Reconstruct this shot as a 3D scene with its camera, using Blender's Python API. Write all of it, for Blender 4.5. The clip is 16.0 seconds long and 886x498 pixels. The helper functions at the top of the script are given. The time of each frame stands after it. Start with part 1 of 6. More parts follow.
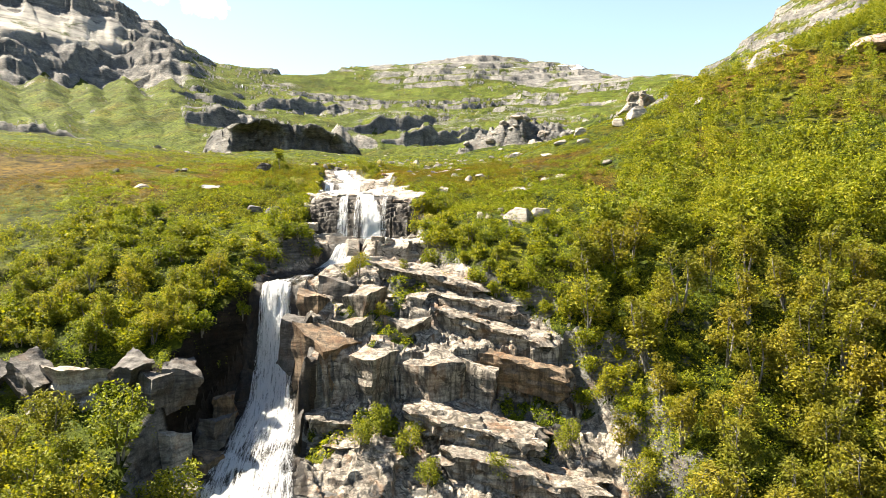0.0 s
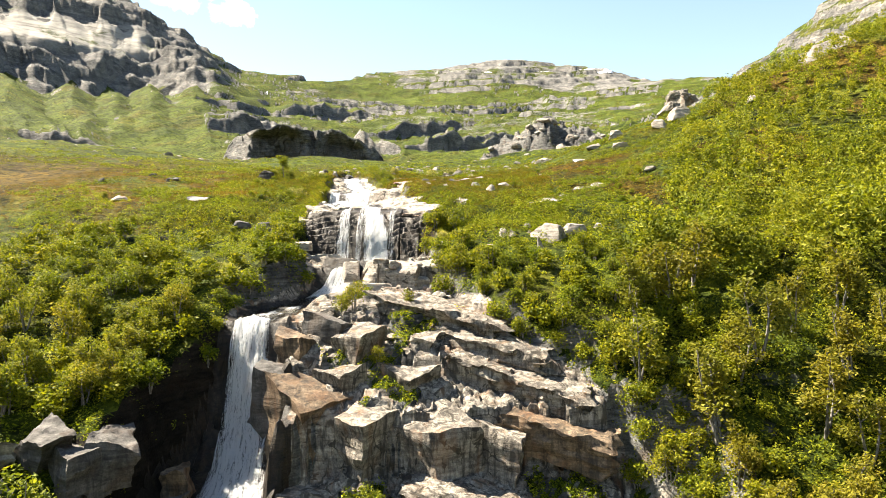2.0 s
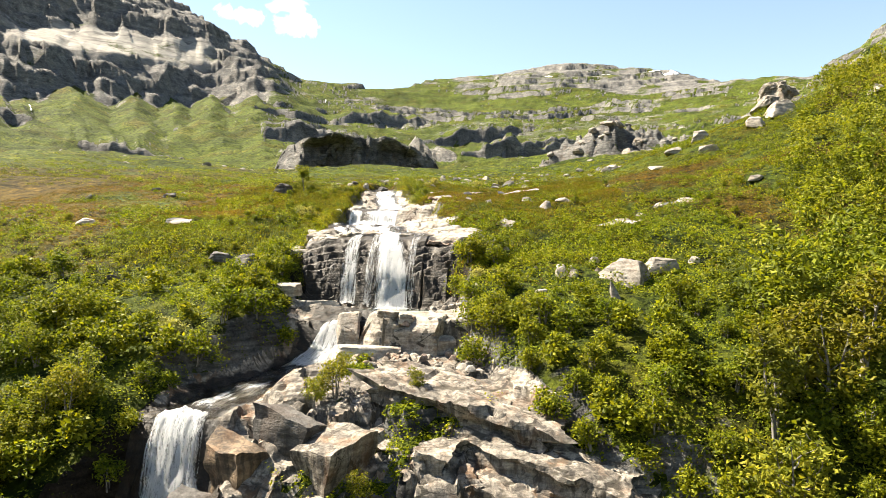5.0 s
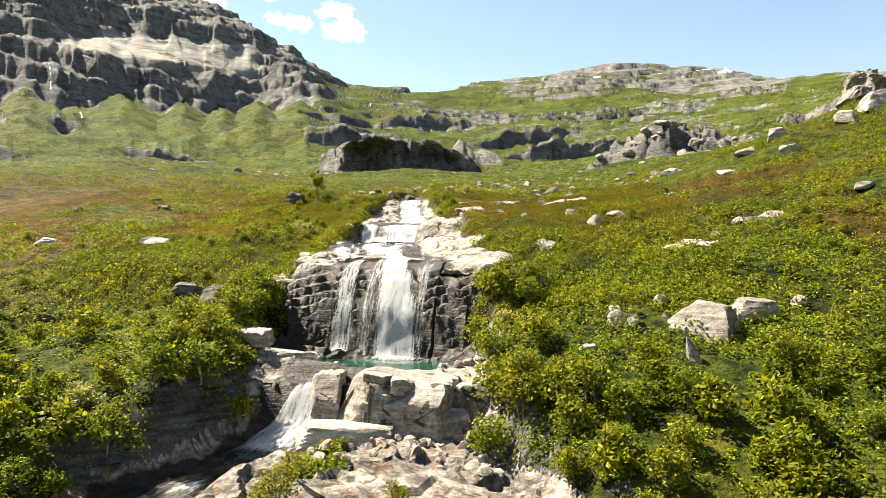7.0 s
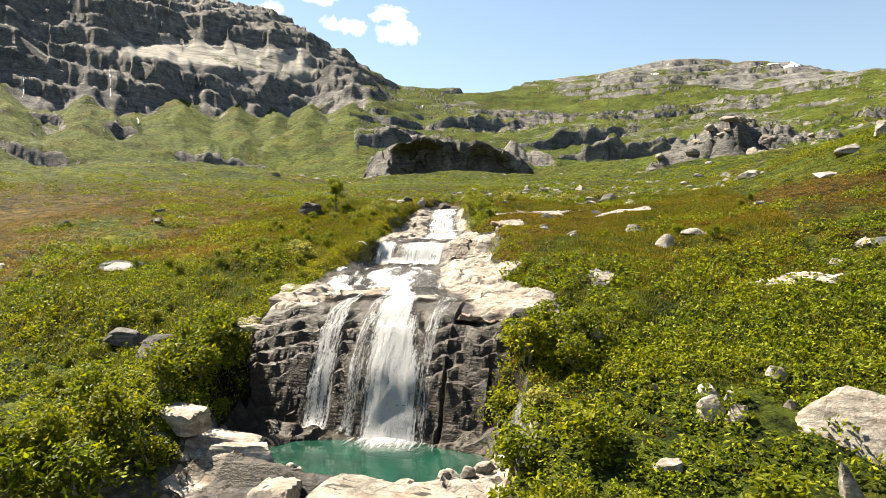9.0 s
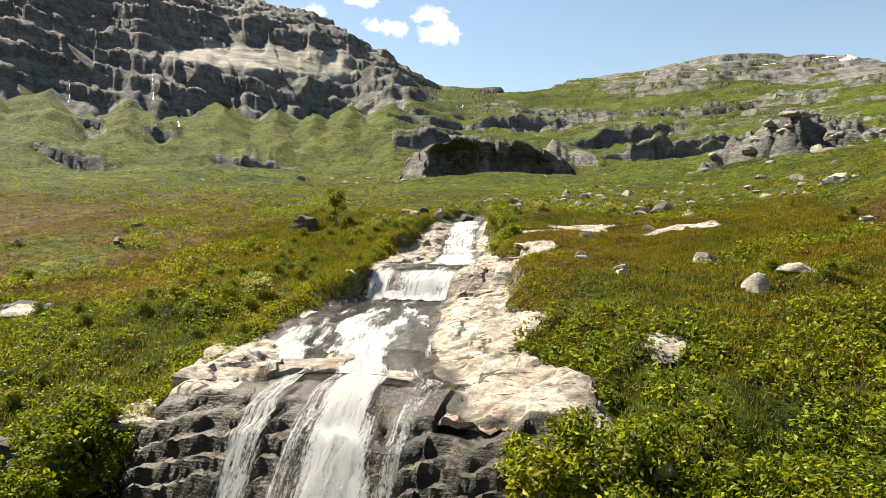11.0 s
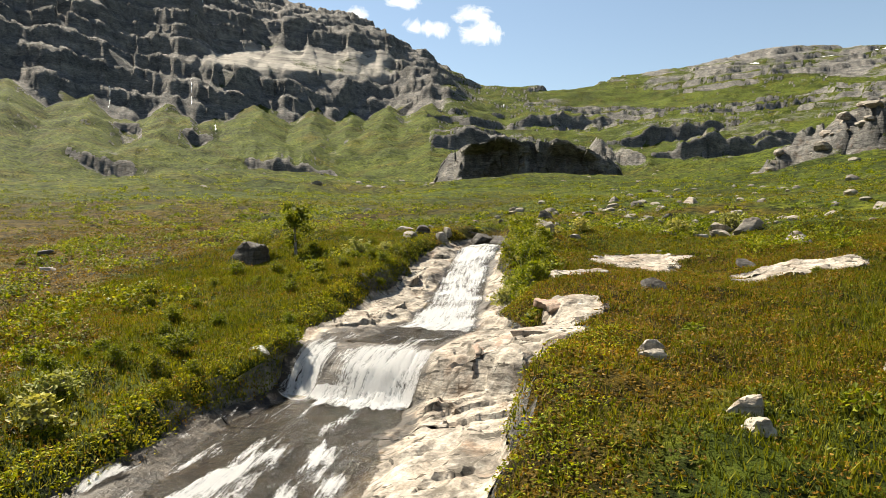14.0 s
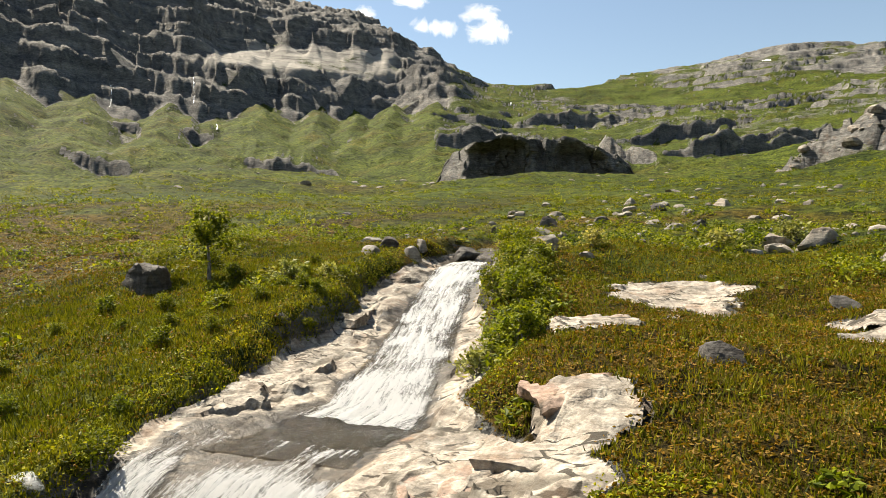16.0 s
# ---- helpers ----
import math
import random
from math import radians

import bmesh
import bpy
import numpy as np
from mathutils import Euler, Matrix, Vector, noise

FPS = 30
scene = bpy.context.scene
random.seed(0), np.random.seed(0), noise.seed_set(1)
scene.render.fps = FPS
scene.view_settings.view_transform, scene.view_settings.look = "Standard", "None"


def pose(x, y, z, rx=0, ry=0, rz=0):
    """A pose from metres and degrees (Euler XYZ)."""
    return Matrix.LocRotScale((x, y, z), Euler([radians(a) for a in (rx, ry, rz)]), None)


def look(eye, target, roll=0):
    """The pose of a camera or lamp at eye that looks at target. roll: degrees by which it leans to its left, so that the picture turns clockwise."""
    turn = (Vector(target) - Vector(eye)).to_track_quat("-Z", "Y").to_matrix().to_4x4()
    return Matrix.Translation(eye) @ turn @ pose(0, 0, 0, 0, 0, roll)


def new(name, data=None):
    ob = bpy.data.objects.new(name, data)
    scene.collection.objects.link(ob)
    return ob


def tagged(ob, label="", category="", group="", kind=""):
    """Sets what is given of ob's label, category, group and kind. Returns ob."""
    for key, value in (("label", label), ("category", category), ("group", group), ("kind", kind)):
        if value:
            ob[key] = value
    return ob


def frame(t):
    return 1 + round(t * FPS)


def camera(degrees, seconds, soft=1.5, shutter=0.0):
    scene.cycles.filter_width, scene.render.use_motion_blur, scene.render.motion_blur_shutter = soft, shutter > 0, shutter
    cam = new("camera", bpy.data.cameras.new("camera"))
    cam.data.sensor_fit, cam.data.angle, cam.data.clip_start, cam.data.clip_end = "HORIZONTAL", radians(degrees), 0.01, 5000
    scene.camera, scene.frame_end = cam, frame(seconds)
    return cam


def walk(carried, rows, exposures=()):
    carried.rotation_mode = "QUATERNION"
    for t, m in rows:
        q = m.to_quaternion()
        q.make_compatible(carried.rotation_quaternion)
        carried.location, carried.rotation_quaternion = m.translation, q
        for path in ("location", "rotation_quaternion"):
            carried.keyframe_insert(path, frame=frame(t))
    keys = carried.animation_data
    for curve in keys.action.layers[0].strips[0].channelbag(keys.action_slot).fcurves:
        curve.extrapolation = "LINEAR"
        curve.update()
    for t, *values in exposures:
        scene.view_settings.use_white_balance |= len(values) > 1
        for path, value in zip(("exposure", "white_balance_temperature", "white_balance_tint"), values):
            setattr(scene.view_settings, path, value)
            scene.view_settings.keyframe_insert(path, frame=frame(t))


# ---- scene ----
cam = camera(65.27, 16.0, soft=0.5)
PATH = [  # seconds, place in metres, yaw, pitch, lean in degrees
    (0.0, -0.00, -0.00, 0.00, 0.003, -0.897, -0.100),
    (0.5, 0.28, 3.75, 0.44, 0.284, -0.789, -0.112),
    (1.0, 0.54, 7.47, 0.88, 0.673, -0.686, -0.112),
    (1.5, 0.86, 11.25, 1.41, 1.291, -0.554, -0.124),
    (2.0, 1.16, 14.93, 1.91, 2.150, -0.438, -0.126),
    (2.5, 1.43, 18.66, 2.44, 3.137, -0.308, -0.103),
    (3.0, 1.70, 22.33, 2.92, 3.991, -0.199, -0.104),
    (3.5, 2.00, 26.07, 3.46, 4.844, -0.096, -0.080),
    (4.0, 2.22, 29.68, 3.94, 5.610, -0.007, -0.077),
    (6.5, 2.88, 48.69, 6.73, 9.893, 0.297, -0.147),
    (7.0, 2.89, 52.30, 7.23, 11.010, 0.359, -0.110),
    (7.5, 2.85, 56.10, 7.78, 12.180, 0.404, -0.094),
    (8.0, 2.73, 59.69, 8.32, 13.264, 0.428, -0.094),
    (8.5, 2.53, 63.50, 8.91, 14.408, 0.455, -0.100),
    (9.0, 2.28, 67.06, 9.46, 15.467, 0.468, -0.095),
    (11.5, 0.31, 85.85, 12.49, 19.713, 0.511, -0.142),
    (12.0, -0.27, 89.51, 12.99, 20.415, 0.529, -0.172),
    (12.5, -0.91, 93.24, 13.55, 21.086, 0.532, -0.192),
    (13.0, -1.57, 96.83, 14.04, 21.697, 0.553, -0.224),
    (13.5, -2.28, 100.50, 14.60, 22.282, 0.552, -0.239),
    (14.0, -3.01, 104.09, 15.11, 22.543, 0.568, -0.289),
    (14.5, -3.75, 107.79, 15.60, 22.731, 0.565, -0.327),
    (15.0, -4.53, 111.40, 15.96, 22.895, 0.541, -0.361),
    (15.5, -5.35, 115.12, 16.33, 23.078, 0.530, -0.373),
    (16.0, -6.19, 118.68, 16.64, 23.225, 0.545, -0.366),
]
# the picture darkens a little on the way
walk(cam, [(t, pose(x, y, z, 90 + p, -r, w)) for t, x, y, z, w, p, r in PATH],
     [(0.0, 2.56, 7300, 10), (4.0, 2.38, 7300, 9.5), (8.0, 2.08, 7300, 9.5), (12.0, 1.74, 7300, 9), (16.0, 1.63, 7300, 9)])

# ---- light ----
SUN_ELEVATION, SUN_AZIMUTH = 51.0, 291.0  # azimuth clockwise from +y
world = bpy.data.worlds.new("sky")
scene.world = world
world.use_nodes = True
sky_nodes = world.node_tree.nodes
sky = sky_nodes.new("ShaderNodeTexSky")
sky.sky_type, sky.sun_disc = "NISHITA", False
sky.sun_elevation, sky.sun_rotation = radians(SUN_ELEVATION), radians(SUN_AZIMUTH)
sky.altitude, sky.air_density, sky.dust_density, sky.ozone_density = 600, 1.2, 0.2, 1.1
sky_nodes["Background"].inputs[1].default_value = 0.05
world.node_tree.links.new(sky.outputs[0], sky_nodes["Background"].inputs[0])
sun = new("sun", bpy.data.lights.new("sun", "SUN"))
sun.data.energy, sun.data.angle, sun.data.color = 5.0, radians(0.5), (1.0, 0.95, 0.86)
sun_way = Vector((math.sin(radians(SUN_AZIMUTH)) * math.cos(radians(SUN_ELEVATION)),
                  math.cos(radians(SUN_AZIMUTH)) * math.cos(radians(SUN_ELEVATION)), math.sin(radians(SUN_ELEVATION))))
sun.matrix_world = look(sun_way * 50, (0, 0, 0))


# ---- noise over the plan ----
def hashed(ix, iy, seed):
    n = (ix.astype(np.int64) * 374761393 + iy.astype(np.int64) * 668265263 + seed * 974634777) & 0xFFFFFFFF
    n = ((n ^ (n >> 13)) * 1274126177) & 0xFFFFFFFF
    n = ((n ^ (n >> 16)) * 2246822519) & 0xFFFFFFFF
    return ((n ^ (n >> 15)) & 0xFFFFFF) / float(0xFFFFFF)


def grain(x, y, seed=0):
    """Smooth noise, -1 to 1, one lump a metre."""
    x, y = np.asarray(x, float), np.asarray(y, float)
    ix, iy = np.floor(x), np.floor(y)
    fx, fy = x - ix, y - iy
    fx, fy = fx * fx * (3 - 2 * fx), fy * fy * (3 - 2 * fy)
    a, b = hashed(ix, iy, seed), hashed(ix + 1, iy, seed)
    c, d = hashed(ix, iy + 1, seed), hashed(ix + 1, iy + 1, seed)
    return (a + (b - a) * fx + (c - a) * fy + (a - b - c + d) * fx * fy) * 2 - 1


def rough(x, y, size, octaves=4, seed=0, fall=0.5):
    total, amp = 0.0, 1.0
    x, y = np.asarray(x, float) / size, np.asarray(y, float) / size
    for k in range(octaves):
        total = total + amp * grain(x * 0.83 + y * 0.56 + 17.3 * k, y * 0.83 - x * 0.56 - 9.1 * k, seed + k)
        x, y, amp = x * 2.03, y * 2.03, amp * fall
    return total


def blocks(x, y, size, seed=0):
    """Noise in flat angular cells, -1 to 1: broken rock."""
    x, y = np.asarray(x, float) / size, np.asarray(y, float) / size
    ix, iy = np.floor(x), np.floor(y)
    best, value = np.full(x.shape, 9e9), np.zeros(x.shape)
    for dx in (-1, 0, 1):
        for dy in (-1, 0, 1):
            cx, cy = ix + dx, iy + dy
            px, py = cx + hashed(cx, cy, seed), cy + hashed(cx, cy, seed + 51)
            far = np.abs(px - x) + 0.6 * np.abs(py - y)
            tilt = (hashed(cx, cy, seed + 77) - 0.5) * (px - x) + (hashed(cx, cy, seed + 78) - 0.5) * (py - y)
            near = far < best
            value = np.where(near, hashed(cx, cy, seed + 99) * 2 - 1 + tilt * 0.8, value)
            best = np.minimum(best, far)
    return value


def step(a, b, v):
    t = np.clip((np.asarray(v, float) - a) / (b - a), 0, 1)
    return t * t * (3 - 2 * t)


def curve(v, pairs):
    return np.interp(v, pairs[0::2], pairs[1::2])


# ---- the lie of the land ----
LEFT_BANK = (-150, -58, 0, -38, 30, -26, 50, -18, 56, -15.5, 59, -14, 61.5, -11.6, 66, -9.4, 71, -7.6, 76, -4.9, 80, -2.8, 90, 0.6, 99, 3.0, 103, 4.2, 111, 7.2,
             119, 9.0, 133, 11.0, 138, 12.0, 150, 14.5, 160, 16.2, 173, 17.6, 200, 21, 300, 34)
RIGHT_BANK = (-150, -62, 0, -42, 40, -29, 50, -25, 56, -21.8, 60, -19.5, 64, -17, 68, -13.5, 72, -10, 76, -7.5, 80, -5, 84, -2.8, 89, -0.3, 93, 1.2,
              97, 2.4, 104, 4.0, 110, 6.3, 117, 8.8, 126, 11.1, 132, 12.1, 140, 13.0, 147, 13.7, 156, 14.9, 178, 18.4, 200, 21, 300, 34)
STREAM_X = (-150, -10, 40, -14, 58, -16.5, 66, -17, 77, -18.6, 80, -18.5, 84, -17.4, 88, -15, 91, -13.6, 94, -12, 99, -11.2, 108, -12.2,
            115, -14.5, 125, -17.5, 131, -19.3, 136, -18.8, 140, -18.1, 146, -19.6, 152, -21.4, 158, -23, 165, -24.3, 170, -24.8, 185, -27)
STREAM_Z = (-150, -64, 0, -45, 40, -28, 52, -22.6, 58, -20.4, 62, -19.0, 67, -17.6, 70, -16.6, 72.5, -14.5, 74.5, -10.5, 76, -6.6, 77, -5.3, 82, -5.0, 86, -4.5,
            89.5, -3.8, 91.2, -3.0, 92.4, -0.8, 94.6, -0.8, 96, -1.5, 101, -1.7, 102.3, -0.5, 103.4, 2.6, 105, 4.9, 107, 6.1, 109, 6.5, 114.5, 7.0, 120, 7.8,
            128, 8.2, 131.3, 8.35, 132.3, 9.75, 133.6, 10.35, 135.5, 10.6, 138, 10.8, 141, 11.2, 146, 12.0, 152, 12.9, 158, 14.3, 163, 15.6, 166, 15.9, 175, 16.9, 200, 20.6)
STAIR_Z = (-150, -66, 0, -46, 40, -29.5, 52, -25, 58, -22, 61, -20.4, 64, -18.8, 66.6, -17.1, 68.2, -16.0, 69.0, -11.7, 71, -10.9, 73.4, -9.6, 74.2, -8.2, 76.4, -7.0, 78.6, -6.4,
           79.4, -5.0, 84, -3.8, 88, -3.3, 91.4, -2.9, 92.0, -0.5, 96, -0.45, 101, -0.6)
ROCK_LEFT = (40, -21, 55, -22, 64, -22.5, 70, -22, 78, -20.2, 82, -19.6, 86, -17.6, 90, -15.8, 93, -16.6, 98, -18.2, 103, -20.2, 110, -20.6, 120, -20.8,
             126, -22.3, 131, -23.4, 137, -24.4, 142, -24.6, 150, -25.3, 158, -27, 165, -27.6, 170, -25.8, 176, -26.5)
ROCK_RIGHT = (40, 10, 55, 17, 64, 16, 70, 13.5, 74, 9.5, 78, 6, 82, 2.4, 86, -1, 90, -2.6, 93, -3.6, 98, -4.2, 103, -5.2, 106, -2.6, 110, -2.6, 113, -6.2,
              120, -8, 126, -10.2, 130.5, -9.8, 133.4, -9.2, 135.6, -13.4, 137, -14.2, 141, -15.6, 150, -17.8, 158, -19.8, 165, -21.6, 170, -23.8, 176, -26.4)
HILL_RISE = (0, 0.1, 60, 0.1, 96, 0.1, 116, 0.12, 132, 0.19, 150, 0.3, 166, 0.4, 190, 0.38, 230, 0.3, 300, 0.2)

BARE_PATCHES = ((-9.4, 154, 3.6, 5.6), (-11.6, 145.0, 2.0, 1.7), (-10.2, 137.0, 1.6, 2.2), (-3.6, 107.2, 2.6, 2.4), (12.0, 114, 2.6, 1.4), (-38.6, 115, 2.2, 1.3), (0.2, 112.8, 0.8, 1.1), (1.5, 150, 4.5, 1.5), (-1, 147.5, 2.2, 1.2), (19, 121, 2.4, 1.0))

# Lines of the mountains round HUB: azimuth to the left of +y, distance, height.
HUB = (2.3, 67.0)
VALLEY_EDGE = ((-60, 330, 80), (-35, 330, 72), (-20, 350, 64), (-10, 350, 56), (0, 400, 56), (8, 420, 57), (17, 430, 58), (23.6, 501, 65), (29.7, 569, 77), (37.9, 565, 80), (44.7, 472, 62), (54, 458, 54))
CLIFF_FOOT = ((-35, 700, 140), (-10, 800, 130), (0.9, 792, 129), (7.5, 772, 127), (12.9, 772, 132), (17.2, 780, 138), (22.3, 1000, 225), (26.2, 1090, 249), (32.3, 1008, 221), (37.7, 946, 208), (46.6, 911, 190), (54, 897, 196))
CLIFF_TOP = ((-35, 1000, 220), (-10, 1150, 220), (0, 1150, 225), (10, 1150, 235), (17.2, 1150, 250), (22.3, 1180, 300), (26.7, 1118, 300), (32.8, 1052, 278), (39.1, 1000, 266), (43.1, 982, 260), (48.6, 962, 264), (54, 955, 290))
BENCH = ((-35, 1200, 270), (-10, 1400, 300), (0, 1450, 330), (5, 1450, 320), (12, 1400, 310), (19, 1400, 330), (23.6, 1310, 366), (26.7, 1200, 358), (35.1, 1150, 342), (40.4, 1105, 318), (48.8, 1060, 318), (54, 1050, 335))
UPPER_CLIFF = ((-35, 1400, 300), (-10, 1600, 380), (0, 1600, 405), (5, 1570, 385), (12, 1460, 340), (19, 1450, 352), (23.6, 1340, 392), (26.7, 1235, 398), (35.1, 1190, 402), (40.4, 1150, 396), (48.8, 1105, 405), (54, 1095, 430))
CREST = ((-35, 1600, 330), (-17.2, 1700, 372), (-11.3, 1800, 454), (-9, 1800, 467), (-3.3, 1800, 488), (2.5, 1772, 463), (7.4, 1702, 433), (10.2, 1552, 377), (13.6, 1532, 370), (19.7, 1501, 380), (22.4, 1491, 399), (24.6, 1507, 451), (26.4, 1485, 474), (29, 1595, 545), (34.3, 1556, 562), (45.3, 1512, 634), (54, 1476, 682), (80, 1440, 718))


# Grass fans under the great cliff: direction of the tip, half width in degrees, share of the full height.
FANS = ((56.5, 3.6, 0.9), (52.8, 3.2, 1.0), (48.2, 3.4, 1.0), (42.6, 3.0, 0.85), (39.4, 1.6, 0.45), (36.2, 3.1, 1.0), (31.9, 1.9, 0.95), (29.1, 1.6, 0.8), (26.4, 2.2, 0.9), (22.8, 2.4, 1.0))
# Low walls that break the slopes: direction, half width in degrees, distance, lie in metres a degree, height.
WALLS = ((0.5, 5.5, 640, -12, 15), (9.4, 3.0, 560, 8, 13), (33.5, 4.2, 560, 4, 8), (46, 3, 540, 6, 6), (4.5, 5.0, 900, -18, 11), (-6, 6, 760, -14, 10),
         (14.5, 3.6, 740, 8, 10), (19, 3.4, 690, -6, 12), (12, 4.6, 1020, -12, 12), (40.6, 1.2, 720, 6, 10), (45.2, 1.0, 740, 4, 9))


def far_land(x, y):
    """Height of the mountains, how much of them is bare rock, and where that rock is a smooth pale slab."""
    ox, oy = x - HUB[0], y - HUB[1]
    way, far = np.degrees(np.arctan2(-ox, oy)), np.hypot(ox, oy)
    way = way + 0.35 * rough(x, y, 220, 2, 5)
    rings = [(np.full(x.shape, 120.0), np.full(x.shape, 19.5))]
    for line in (VALLEY_EDGE, CLIFF_FOOT, CLIFF_TOP, BENCH, UPPER_CLIFF, CREST):
        a = [row[0] for row in line]
        rings.append((np.interp(way, a, [row[1] for row in line]), np.interp(way, a, [row[2] for row in line])))
    big = step(19, 24, way)
    fan, tilt = np.zeros(x.shape), 0.55 * rough(x, y, 70, 4, 39, 0.6)
    for at, half, tall in FANS:
        fan = np.maximum(fan, tall * np.clip(1 - np.abs(way + tilt - at) / half, 0, 1))
    foot_d, foot_z = rings[2][0] - 78 * (1 - fan) * big, rings[2][1] - 50 * (1 - fan) * big + 8 * big
    top_d = rings[3][0] * (1 - big) + (rings[2][0] + (rings[3][1] - rings[2][1]) * 0.82) * big
    wall = step(39, 43, way)
    bench_d = rings[4][0] * (1 - wall) + (top_d + (rings[4][1] - rings[3][1]) * 1.2) * wall
    upper_d = rings[5][0] * (1 - big) + (bench_d + (rings[5][1] - rings[4][1]) * 0.95) * big
    rings[2], rings[3], rings[4], rings[5] = (foot_d, foot_z), (top_d, rings[3][1]), (bench_d, rings[4][1]), (upper_d, rings[5][1])
    rings.append((rings[-1][0] + 500, rings[-1][1] - 90))
    rings.append((np.full(x.shape, 4000.0), np.full(x.shape, 60.0)))
    arc = way * 17
    depth = far + (1 - 0.6 * step(24, 27, way) * step(42, 39, way) * step(60, 20, np.abs(far - 1090))) * (13 * rough(arc, 0.15 * far, 60, 4, 26, 0.6) + 5 * blocks(arc, 0.25 * far, 26, 27)) * big * step(-40, 30, far - foot_d)
    z = rings[0][1].copy()
    for (d0, z0), (d1, z1) in zip(rings, rings[1:]):
        t = np.clip((depth - d0) / np.maximum(d1 - d0, 1), 0, 1)
        z = z + (z1 - z0) * t
    grow = step(140, 700, far)
    slab = step(25.6, 27.2, way) * step(41.5, 39, way) * step(-6, 6, depth - top_d) * step(6, -8, depth - bench_d)
    bare = step(-26, 0, depth - foot_d) * big * (0.75 + 0.22 * rough(x, y, 60, 4, 7))
    bare = np.maximum(bare, step(0.1, 0.55, (far - rings[4][0]) / 250) * step(9, 5, way) * (0.6 + 0.4 * rough(x, y, 70, 4, 8)))
    bare = np.maximum(bare, 0.45 * step(0.15, 0.7, rough(x, y, 90, 5, 9, 0.6)) * step(250, 600, far) * (1 - 0.7 * fan * big))
    bare = np.maximum(bare, 0.8 * step(1.1, 0.5, np.hypot((way - 18.5) / 4.2, (far - 720) / 90) + 0.3 * rough(x, y, 40, 4, 10)))
    calm = 1 - 0.75 * slab
    z = z + rough(x, y, 130, 7, 11, 0.52) * 7 * grow * calm
    z = z + 1.9 * rough(x, y, 24, 4, 14, 0.6) * grow * calm
    shelf = z / 7.5 + 0.8 * rough(x, y, 90, 4, 13)
    z = z + 7.5 * (step(0.15, 0.6, shelf - np.floor(shelf)) - (shelf - np.floor(shelf))) * (0.02 + 0.6 * bare) * grow * (1 - big)
    # ledges and walls of the great mountain
    for high, seed, share in ((34, 22, 0.62), (10, 28, 0.5)):
        level = z / high + 0.8 * rough(x, y, 240, 3, seed) + 0.22 * rough(x, y, 45, 4, seed + 1, 0.6)
        lot = level - np.floor(level)
        z = z + high * (step(0.34, 0.62, lot) - lot) * share * big * step(0, 40, depth - foot_d) * (1 - 0.88 * slab)
    z = z + 5.5 * rough(x, y, 46, 6, 25, 0.62) * big * step(0, 60, depth - foot_d) * calm
    # benches of rock that break the slopes
    for high, seed, share in ((26, 21, 0.5), (10, 29, 0.5)):
        level = z / high + 0.9 * rough(x, y, 260, 2, seed) + 0.07 * rough(x, y, 30, 2, seed + 3) - 0.003 * x
        lot = level - np.floor(level)
        z = z + high * (step(0.36, 0.55, lot) - lot) * share * step(0.0, 0.45, rough(x * 0.6, y, 120, 3, seed + 10)) * step(420, 600, far) * (1 - big)
    for at, half, where, lie, high in WALLS:
        line = where + lie * (way - at) + 8 * rough(arc, 0 * arc + at, 40, 4, 33)
        tall = high * np.clip(1.25 - np.abs((way - at) / half) * 1.25, 0, 1) ** 0.6 * (0.8 + 0.4 * rough(arc, 0 * arc + at, 14, 3, 35))
        z = z + tall * (step(-4, 5, far - line) - np.clip((far - line + 130) / 135, 0, 1) * (far < line) - (far >= line) * step(5, 160, far - line))
        bare = np.maximum(bare, 0.9 * step(-12, -4, far - line) * step(9, 3, far - line) * step(1.5, 4, tall))
    z = z + (1.0 * rough(x, y, 15, 4, 36, 0.6) + 2.4 * rough(x, y, 60, 2, 37)) * step(170, 240, far) * step(800, 450, far)
    # a broken knoll and, behind the hill, a steep spur
    kx, ky = (x - 40) / 36, (y - 366) / 26
    z = z + 17 * step(1.1, 0.25, np.hypot(kx, ky) + 0.25 * rough(x, y, 14, 3, 46)) + (3.2 * blocks(x, y, 9, 47) + 1.5 * blocks(x, y, 4, 50)) * step(1.2, 0.6, np.hypot(kx, ky))
    along = (x - 168) * 0.80 - (y - 470) * 0.6
    across = (x - 168) * 0.6 + (y - 470) * 0.8
    spur = 58 + 0.55 * np.clip(along, -40, 260) - 0.5 * np.abs(across)
    z = np.maximum(z, np.where(along > -70, z * 0 + 52 + np.maximum(spur, -60) + 6 * rough(x, y, 40, 6, 48, 0.6), -99))
    level = z / 16 + 0.7 * rough(x, y, 90, 3, 53)
    on_spur = step(-60, -50, along) * step(-34, -22, spur)
    z = z + 16 * (step(0.4, 0.58, level - np.floor(level)) - (level - np.floor(level))) * 0.25 * on_spur
    bare = bare * (1 - 0.85 * on_spur)
    bare = np.maximum(bare, 0.7 * step(1.1, 0.7, np.hypot(kx, ky)))
    return z, np.clip(bare, 0, 1), slab


